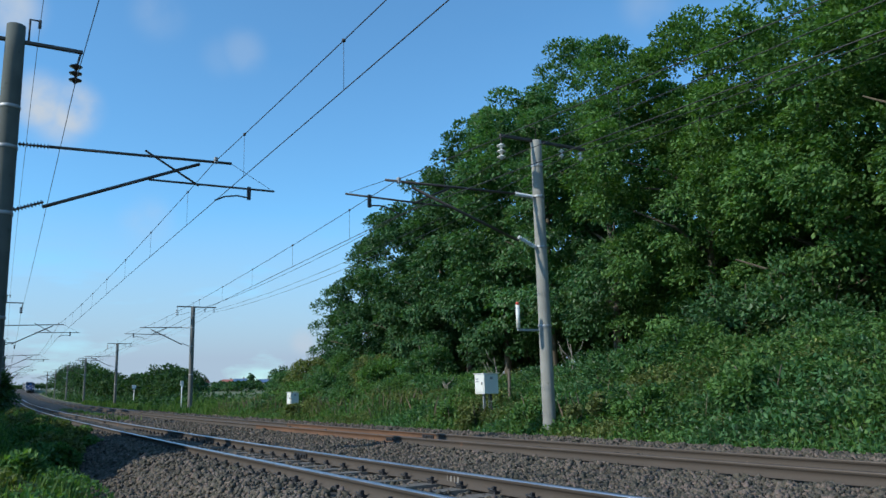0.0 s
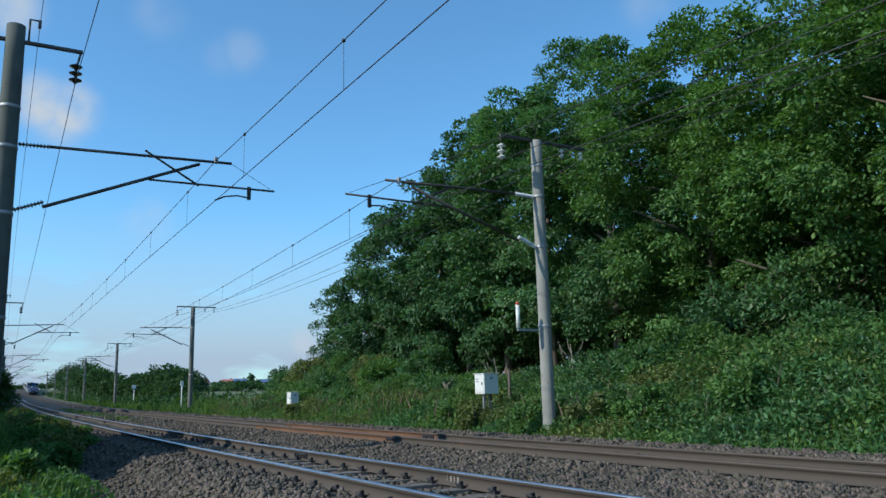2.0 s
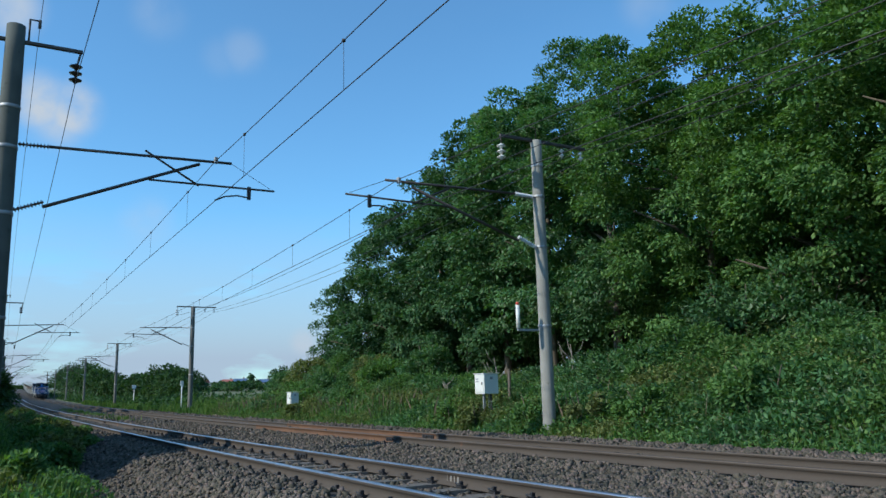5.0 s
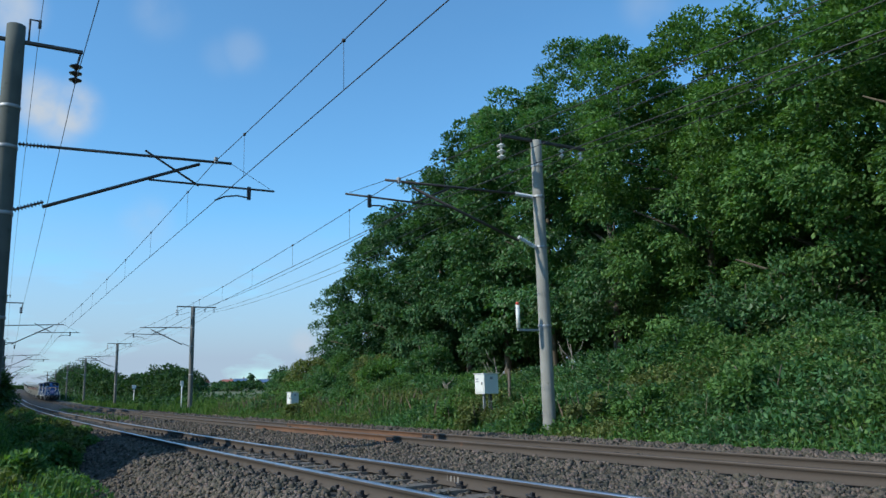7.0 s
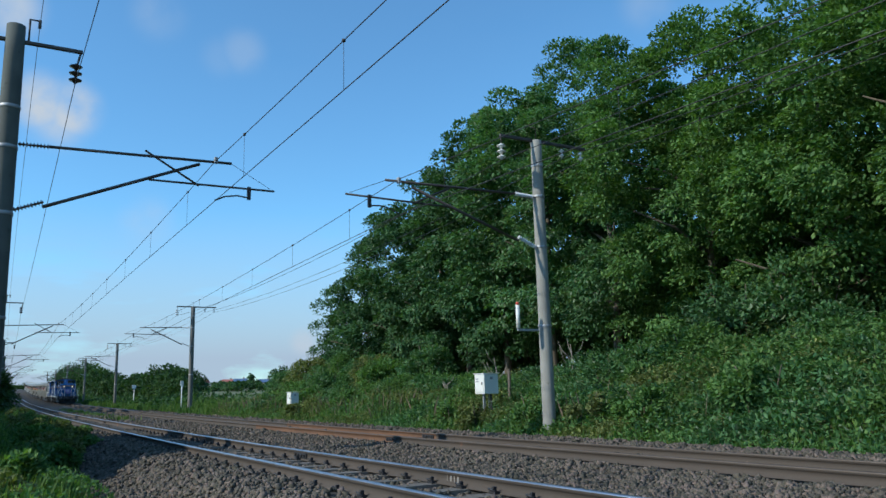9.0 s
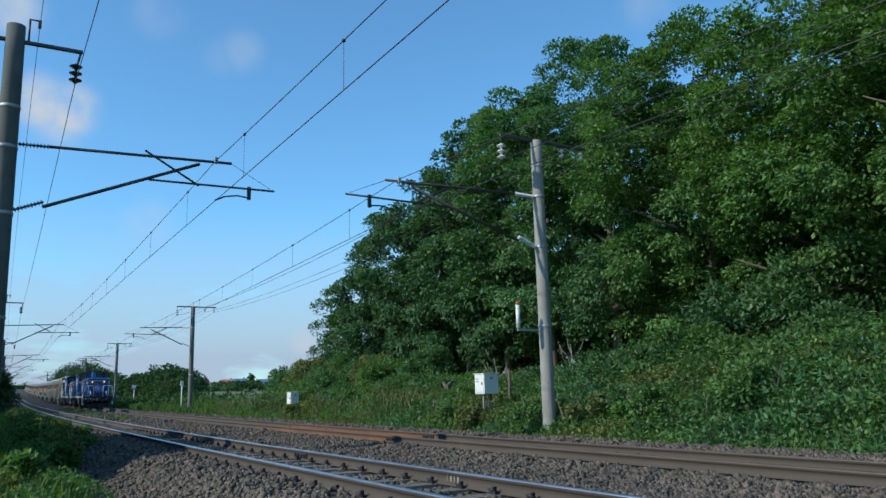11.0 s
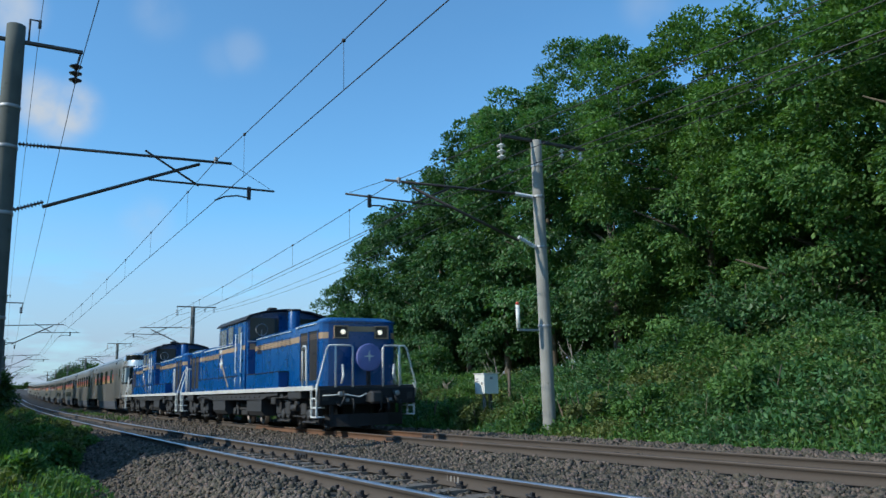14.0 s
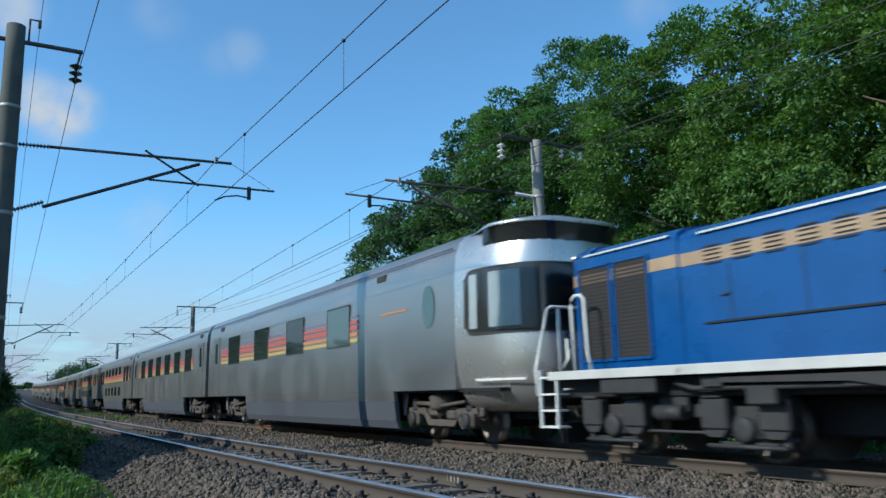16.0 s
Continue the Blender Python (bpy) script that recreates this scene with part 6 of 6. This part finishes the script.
def undergrowth():
    rng = np.random.default_rng(9)
    n = 150000
    s = rng.uniform(-14, 48, n)
    s = np.where(rng.uniform(0, 1, n) < 0.6, rng.uniform(-14, 14, n), s)
    l = 2.72 + rng.beta(1.0, 1.4, n) * 6.6
    swell = 0.5 + 0.5 * np.sin(s * 1.3 + np.sin(l * 1.7) * 2) * np.sin(l * 2.1 + s * 0.35)
    top = np.interp(l, [2.8, 3.3, 4.2, 5.5, 9.5], [0.14, 0.48, 0.98, 1.25, 1.5]) * (0.45 + 0.75 * swell)
    top = top * np.clip((46 - s) / 10, 0.25, 1) * np.interp(s, [-3, 6, 30], [1.0, 0.68, 0.75])
    z = top * rng.uniform(0.1, 1.0, n) ** 0.5
    P = at_many(s, l, ground_height(s, l) + z)
    out = sphere_ways(n, rng) * 0.5 + np.array([-0.5, -0.3, 0.7])
    patch = np.sin(s * 0.9 + l * 0.7) + np.sin(s * 0.37 - l * 1.9 + 1) + np.sin(s * 2.3 + l * 2.9) * 0.6 + rng.normal(0, 0.5, n) + np.clip((s - 4) / 10, 0, 1) * 0.9 + np.clip((s - 14) / 10, 0, 1) * 0.4
    for name, sel, material, size, label in (
            ("undergrowth", (patch > -0.4) & (patch < 1.1), "leaf2", 0.112, "rank knee-high weeds and low leaves covering the bank"),
            ("bramble", patch <= -0.4, "leaf", 0.13, "dark green brambles covering parts of the bank"),
            ("pale_weeds", patch >= 1.1, "weed", 0.098, "pale yellow-green weeds in patches on the bank")):
        ob = mesh_ob(name, leaves(name, P[sel], out[sel], np.full(sel.sum(), size), rng, 0.2, 0.5), M[material])
        tagged(ob, label, "weeds", "", "stuff")
    # tall stems and grass
    n = 14000
    s, l = rng.uniform(-14, 60, n), 2.75 + rng.beta(0.9, 1.6, n) * 5.5
    h = rng.uniform(0.18, 0.62, n) * np.interp(l, [2.7, 3.4, 5], [0.5, 0.9, 1.7])
    blades("bank_grass", s, l, h, rng, M["grass"], "tall green grass along the ballast edge")
    n = 1300
    s, l = rng.uniform(-12, 36, n), rng.uniform(3.4, 7.6, n)
    k = (np.sin(s * 0.8) * np.sin(s * 0.23 + 1) > -0.1) | (s > 7)
    blades("dry_stems", s[k], l[k], rng.uniform(0.5, 1.1, k.sum()), rng, M["dry"], "brown dry stalks standing among the weeds", 0.008)


def blades(name, s, l, h, rng, material, label, width=0.014, ground=True, z0=None):
    n = len(s)
    base = at_many(s, l, (ground_height(s, l) if z0 is None else z0) - 0.02)
    a = rng.uniform(0, 2 * np.pi, n)
    side = np.stack([np.cos(a), np.sin(a), 0 * a], 1) * width * (0.6 + h[:, None])
    bend = np.stack([-np.sin(a), np.cos(a), 0 * a], 1) * (h * rng.uniform(-0.35, 0.35, n))[:, None]
    up = np.stack([0 * a, 0 * a, h], 1)
    co = np.stack([base - side, base + side, base + up * 0.6 + bend * 0.4 + side * 0.7, base + up + bend], 1).reshape(-1, 3)
    i = np.arange(n)[:, None] * 4
    ob = mesh_ob(name, from_arrays(name, co, (i + np.array([[0, 1, 2, 0, 2, 3]])).ravel(), 3), material)
    return tagged(ob, label, "grass", "", "stuff")


M["grass"] = mat("grass_blade", (0.075, 0.135, 0.030), 0.6, scale=0.6, fine=6, vary=0.4, bump=0.0, each=0.45, leaf=0.3, island=True)
undergrowth()


def tall_weeds():
    """Upright leafy stalks that stand out of the undergrowth."""
    rng = np.random.default_rng(61)
    n, k = 1500, 18
    s = np.where(rng.uniform(0, 1, n) < 0.7, rng.uniform(-13, 10, n), rng.uniform(10, 40, n))
    l = 3.2 + rng.beta(1.3, 1.5, n) * 5.6
    h = np.interp(l, [3.2, 4.0, 6.0, 9.0], [0.45, 0.85, 1.35, 1.7]) * rng.uniform(0.75, 1.25, n) * np.interp(s, [-3, 6, 30], [1.0, 0.72, 0.75])
    base = at_many(s, l, ground_height(s, l))
    lean = rng.normal(0, 0.16, (n, 2))
    u = np.linspace(0.35, 1.0, k)
    P = base[:, None, :] + np.concatenate([lean[:, None, :] * (u ** 2)[None, :, None] * h[:, None, None], (u[None, :] * h[:, None])[:, :, None]], 2)
    a = rng.uniform(0, 6.28, n)[:, None] + np.arange(k)[None, :] * 2.2
    out = np.stack([np.cos(a), np.sin(a), np.full_like(a, 0.35)], 2)
    size = np.broadcast_to((0.20 - 0.10 * u)[None, :], (n, k)) * rng.uniform(0.7, 1.25, n)[:, None]
    P = P + out * size[:, :, None] * 0.45
    kind = rng.uniform(0, 1, n)
    for sel, material, label in ((kind < 0.45, "leaf2", "upright green leafy stalks among the weeds"), ((kind >= 0.45) & (kind < 0.8), "weed", "upright pale green leafy stalks among the weeds"), (kind >= 0.8, "leaf", "upright dark green leafy stalks among the weeds")):
        ob = mesh_ob("tall_weeds", leaves("tall_weeds", P[sel].reshape(-1, 3), out[sel].reshape(-1, 3) * 2.5, size[sel].ravel(), rng, 0.5, 0.36), M[material])
        tagged(ob, label, "weeds", "", "stuff")


tall_weeds()
for i, (s, l, h, r) in enumerate([(0.3, 3.7, 1.05, 0.6), (2.4, 3.5, 0.6, 0.45), (4.7, 3.4, 0.8, 0.5), (6.2, 3.4, 0.75, 0.5), (21.4, 3.6, 0.6, 0.6), (-1.6, 3.9, 1.0, 0.7)]):
    shrub(s, l, h, r, 380 + i, 1500, 0.12, M["leaf2" if i % 2 else "weed"], "fresh green weed clump close to the ballast", "shrubs on the bank", 0.2, "weed_clump")


def near_verge():
    """Weeds and grass on the near verge, low beside the ballast shoulder."""
    rng = np.random.default_rng(21)
    n = 9000
    s, l = rng.uniform(-9, 60, n), -7.35 - rng.beta(1, 1.3, n) * 3.2
    s = np.where(rng.uniform(0, 1, n) < 0.6, rng.uniform(-9, 10, n), s)
    blades("verge_grass", s, l, rng.uniform(0.12, 0.55, n) * np.interp(-l, [7.3, 8, 9], [0.5, 1.1, 1.9]), rng, M["grass"], "green grass on the near verge")
    n = 22000
    s, l = rng.uniform(-34, -6, n), -7.4 - rng.beta(1, 1.2, n) * 14
    blades("mown_grass", s, l, rng.uniform(0.06, 0.2, n), rng, M["grass"], "short rough grass on the open ground beside the line", 0.02)
    n = 30000
    s = rng.uniform(-8.5, 45, n)
    s = np.where(rng.uniform(0, 1, n) < 0.6, rng.uniform(-8.5, 12, n), s)
    l = -7.0 - rng.beta(1.3, 1.0, n) * 3.2
    swell = 0.5 + 0.5 * np.sin(s * 1.1 + l * 1.3) * np.sin(l * 2.4 - s * 0.4)
    top = np.interp(-l, [7.0, 7.5, 8.2, 10.5], [0.10, 0.34, 0.60, 0.85]) * (0.4 + 0.8 * swell) * np.interp(s, [-9, -5, 0, 60], [0.9, 1.0, 1.15, 1.3])
    P = at_many(s, l, ground_height(s, l) + top * rng.uniform(0.05, 1, n) ** 0.6)
    out = sphere_ways(n, rng) * 0.5 + np.array([0.3, -0.3, 0.7])
    ob = mesh_ob("verge_weeds", leaves("verge_weeds", P, out, np.full(n, 0.085), rng, 0.2, 0.45), M["leaf2"])
    tagged(ob, "leafy green weeds on the near verge", "weeds", "", "stuff")
    n = 1800
    s, l = rng.uniform(8, 75, n), rng.choice([-2.6, -2.3, -2.9], n) + rng.normal(0, 0.35, n)
    k = (np.sin(s * 0.45) > 0.1) & (s > 30)
    blades("track_weeds", s[k], l[k], rng.uniform(0.1, 0.35, k.sum()), rng, M["grass"], "sparse weeds growing between the two tracks", 0.03, z0=bed_height(s[k], l[k]))


near_verge()


def far_verge():
    rng = np.random.default_rng(33)
    n = 26000
    s = 45 + rng.beta(0.9, 1.6, n) * 270
    near_side = rng.uniform(0, 1, n) < 0.6
    l = np.where(near_side, -6.9 - rng.beta(1.2, 1.2, n) * 9, 3.2 + rng.beta(1, 1.3, n) * 8)
    top = np.interp(np.abs(l + 2.4), [4.4, 6, 12], [0.25, 0.8, 1.6]) * (0.5 + 0.5 * np.sin(s * 0.4 + l))
    P = at_many(s, l, ground_height(s, l) + top * rng.uniform(0.05, 1, n) ** 0.6)
    ob = mesh_ob("far_weeds", leaves("far_weeds", P, sphere_ways(n, rng) * 0.5 + np.array([0, -0.4, 0.7]), np.full(n, 0.44), rng, 0.2, 0.55), M["leaf3"])
    tagged(ob, "dark weeds on both verges far along the line", "weeds", "", "stuff")


far_verge()
rs = np.random.default_rng(78)
for i, (s, l, h, r) in enumerate([(-4.2, -8.75, 0.75, 0.65), (-2.4, -8.6, 0.8, 0.6), (-0.3, -9.0, 0.9, 0.7), (2.2, -7.75, 0.7, 0.5), (3.6, -7.5, 0.85, 0.55), (5.2, -7.7, 0.9, 0.7), (6.8, -7.4, 0.8, 0.55), (9.0, -7.5, 0.9, 0.7), (12, -7.3, 1.0, 0.8), (16, -7.3, 1.0, 0.8), (21, -7.3, 1.0, 0.9), (27, -7.4, 1.0, 0.9), (34, -7.5, 1.0, 0.9), (7.5, -6.75, 0.6, 0.55), (10.2, -6.7, 0.7, 0.6), (13.0, -6.7, 0.75, 0.65), (16.5, -6.7, 0.8, 0.7), (20.5, -6.75, 0.8, 0.7), (25, -6.8, 0.8, 0.8), (30, -6.9, 0.8, 0.8), (38, -7.0, 0.9, 0.9), (44, -7.1, 0.9, 0.9), (50, -7.2, 1, 1)]):
    shrub(s, l, h, r, 400 + i, 3200, 0.105, M["leaf2" if i % 2 else "weed"], "broad-leaved green weed clump on the near verge", "weed clumps on the verge", 0.22, "weed_clump")
# added out of view on the left; heights set by how far their shadows reach
for i, (s, l, h, r) in enumerate([(0.6, -11.2, 2.6, 1.1), (2.6, -11.3, 4.5, 1.4), (5.0, -11.4, 5.6, 1.7), (7.8, -11.5, 5.6, 1.7), (10.8, -11.5, 4.3, 1.8), (14.0, -11.6, 3.8, 1.8), (17.5, -11.6, 4.4, 1.9), (21.5, -11.6, 4.0, 2.0), (26, -11.8, 4.6, 2.2), (31, -12.0, 4.8, 2.3), (36, -12, 5.2, 2.4), (40, -12.6, 5, 2.6), (48, -13, 5.6, 2.8)]):
    shrub(s, l, h, r, 450 + i, 3000, 0.41, M["leaf"], "unseen dense bush left of the view, added to shade the ballast shoulder", "hedge along the near side", 0.6, "hedge_bush")
for i, (s, l, h, r) in enumerate([(62, -9.3, 3.9, 1.5), (74, -9.1, 3.8, 1.5), (92, -10.4, 7.0, 2.2), (102, -10.6, 6.0, 2.4), (112, -12.2, 6.0, 2.6)]):
    shrub(s, l, h, r, 470 + i, 4000, 0.36, M["leaf3"], "dark leafy tree close to the far end of the near track", "trees far along the line", 0.8, "far_tree")

# row mostly outside the view, added to shade the distant tracks and train
for i in range(30):
    s = 56 + i * 9.0
    shrub(s, -13.6 - 0.4 * (i % 3) - 0.08 * i, 12.0 - 0.12 * i + (i % 2), 3.4, 700 + i, 1400, 0.92, M["leaf3"], "tall dark leafy tree in a mostly unseen near-side row, added to shade the far line", "trees along the near side", 1.0, "lineside_tree")

# far hedge and trees past the wood
FAR = [(275, 9.5, 10.0, 4.5), (250, 9.5, 10.5, 5.0), (225, 9.5, 10.3, 5.0), (207, 9.5, 9.8, 4.5), (185, 9.0, 8.5, 4.0), (166, 9.0, 7.4, 3.6), (152, 9.0, 6.2, 3.2), (137, 9.0, 5.1, 3.0), (124, 10.0, 4.5, 3.0), (112, 10.5, 4.6, 3.0), (100, 11.0, 5.2, 3.2), (92, 11.0, 5.0, 3.0), (86, 11.0, 4.4, 2.6), (80, 10.0, 2.6, 1.8), (72, 8.6, 0.9, 1.4), (310, 10, 8, 5)]
for i, (s, l, h, r) in enumerate(FAR):
    shrub(s, l, h, r, 500 + i, 4000 if s < 130 else 2000, 0.38 if s < 130 else 0.57, M["leaf3"], "rounded dark green hedge tree beside the meadow", "trees far along the line", 0.75, "far_tree")
rs = np.random.default_rng(79)
for i in range(26):
    s, l = 250 + rs.uniform(-20, 120), 34 + i * 4.6
    shrub(s, l, rs.uniform(1.3, 2.6), rs.uniform(4, 6), 540 + i, 700, 0.9, M["leaf3"], "distant low hedge across the meadow", "distant hedge", 1.0, "far_hedge")


for i in range(14):
    shrub(600 + rs.uniform(-40, 40), -40 + i * 7.0, rs.uniform(3.5, 6.0), rs.uniform(5, 7), 640 + i, 500, 1.4, M["leaf3"], "distant low hedge where the line meets the horizon", "distant hedge", 1.2, "far_hedge")


def far_field():
    rng = np.random.default_rng(31)
    n = 16000
    s, l = rng.uniform(36, 130, n), 2.9 + rng.beta(0.8, 2.2, n) * 9
    blades("meadow_grass", s, l, rng.uniform(0.25, 0.7, n), rng, M["grass"], "long meadow grass beyond the wood", 0.03)


far_field()


def house(s, l, w, d, h, roof, label, turn):
    g = float(ground_height(s, l)) + 0.0
    t = thing("house", facing(s, l, g, turn), label, "house", "distant houses")
    part("wall", bx(-w / 2, w / 2, -d / 2, d / 2, -0.5, h, 0.02), M["wall"], t)
    bm = bmesh.new()
    prism(bm, [(-d / 2 - 0.5, h + 0.004), (0, h + d * 0.36), (d / 2 + 0.5, h + 0.004)], -w / 2 - 0.4, w / 2 + 0.4)
    rf = part("roof", bm, M[roof], t)
    part("chimney", bx(w * 0.2, w * 0.2 + 0.7, -0.4, 0.4, h + d * 0.22, h + d * 0.5), M["wall"], rf)
    for k in range(4):
        for z in (0.9, 3.4):
            if z + 1.2 < h:
                x = -w / 2 + w * (k + 0.5) / 4
                part("window", bx(x - 0.6, x + 0.6, -d / 2 - 0.05, -d / 2 - 0.005, z, z + 1.2), M["glass"], t)
                part("window", bx(x * 0.55 - 0.5, x * 0.55 + 0.5, d / 2 + 0.005, d / 2 + 0.05, z, z + 1.2), M["glass"], t)
        y = -d / 2 + d * (k + 0.5) / 4
        if k in (1, 2):
            part("window", bx(w / 2 + 0.005, w / 2 + 0.05, y - 0.5, y + 0.5, 1.0, 2.2), M["glass"], t)
    return t


house(430, 84, 9, 5, 1.7, "roof_red", "distant low house with a dull red roof", 0.9)
house(420, 97, 7, 5, 1.6, "roof_red", "distant house with a red roof behind a hedge", 0.7)
house(408, 101, 6.5, 5, 1.8, "roof_blue", "distant house with a blue roof", 1.1)
house(440, 74, 8, 5, 1.8, "roof_red", "distant low house with a dark red roof", 0.8)
house(400, 112, 7, 5, 1.4, "roof_blue", "distant low house with a blue-grey roof", 0.9)
tree("conifer", facing(395, 103.2, 0), 7.0, 1.7, 610, 4000, 0.5, M["leaf"], "dark pointed conifer beside the distant houses", 0.05, 0.9, "trees far along the line")


def lattice_tower(s, l, h):
    t = thing("pylon", facing(s, l, float(ground_height(s, l))), "distant grey lattice power pylon", "pylon")
    for k in range(4):
        a = math.pi / 4 + k * math.pi / 2
        c, sn = math.cos(a), math.sin(a)
        part("leg", tube(bmesh.new(), [(3 * c, 3 * sn, -1), (1 * c, 1 * sn, h * 0.6), (0.3 * c, 0.3 * sn, h)], 0.12, 5), M["galv"], t)
    for j, z in enumerate(np.linspace(0.1, 0.9, 7)):
        r = 3 - 2.6 * z
        part("brace", tube(bmesh.new(), [(-r, 0, z * h), (r, 0, z * h + 2)], 0.08, 4), M["galv"], t)
    for z, w in ((0.72, 4), (0.84, 3.4), (0.95, 2.8)):
        part("crossarm", bx(-w, w, -0.15, 0.15, h * z, h * z + 0.3), M["galv"], t)


lattice_tower(800, -185, 22)


def bare_sapling(s, l, h, seed):
    rng = np.random.default_rng(seed)
    t = thing("bare_sapling", facing(s, l, float(ground_height(s, l)) - 0.1, seed), "bare grey forked sapling at the edge of the wood", "sapling", "bare saplings")
    part("stem", tube(bmesh.new(), [(0, 0, 0), (0.05, 0.03, h * 0.4), (-0.04, 0.0, h * 0.7), (0.10, 0.04, h)], 0.045, 7, 0.012), M["dead"], t)
    for k in range(6):
        z, a, ln = h * rng.uniform(0.35, 0.85), rng.uniform(0, 6.28), h * rng.uniform(0.22, 0.4)
        part("twig", tube(bmesh.new(), [(0, 0, z), (ln * 0.5 * math.cos(a), ln * 0.5 * math.sin(a), z + ln * 0.5), (ln * 0.7 * math.cos(a), ln * 0.7 * math.sin(a), z + ln)], 0.02, 5, 0.006), M["dead"], t)


M["dead"] = mat("dead_wood", (0.22, 0.19, 0.155), 0.9, vary=0.3, scale=4, bump=0.3)
bare_sapling(8.4, 6.6, 1.9, 3)
bare_sapling(5.2, 7.4, 2.0, 5)
bare_sapling(11.5, 6.4, 1.3, 8)


# ---------- movement ----------
def motions():
    for ob, off, half in TRAIN:
        walk(ob, [(t, stock(JOIN + off + SPEED * (T0 - t), half)) for t in np.arange(0, 16.01, 0.5)])
    for w, x, r in WHEELS:
        turn = math.degrees(SPEED / r)
        walk(w, [(t, pose(x, 0, r + 0.005) @ Matrix.Rotation(radians(turn * t), 4, "Y")) for t in np.arange(0, 16.001, 1 / FPS)])


motions()
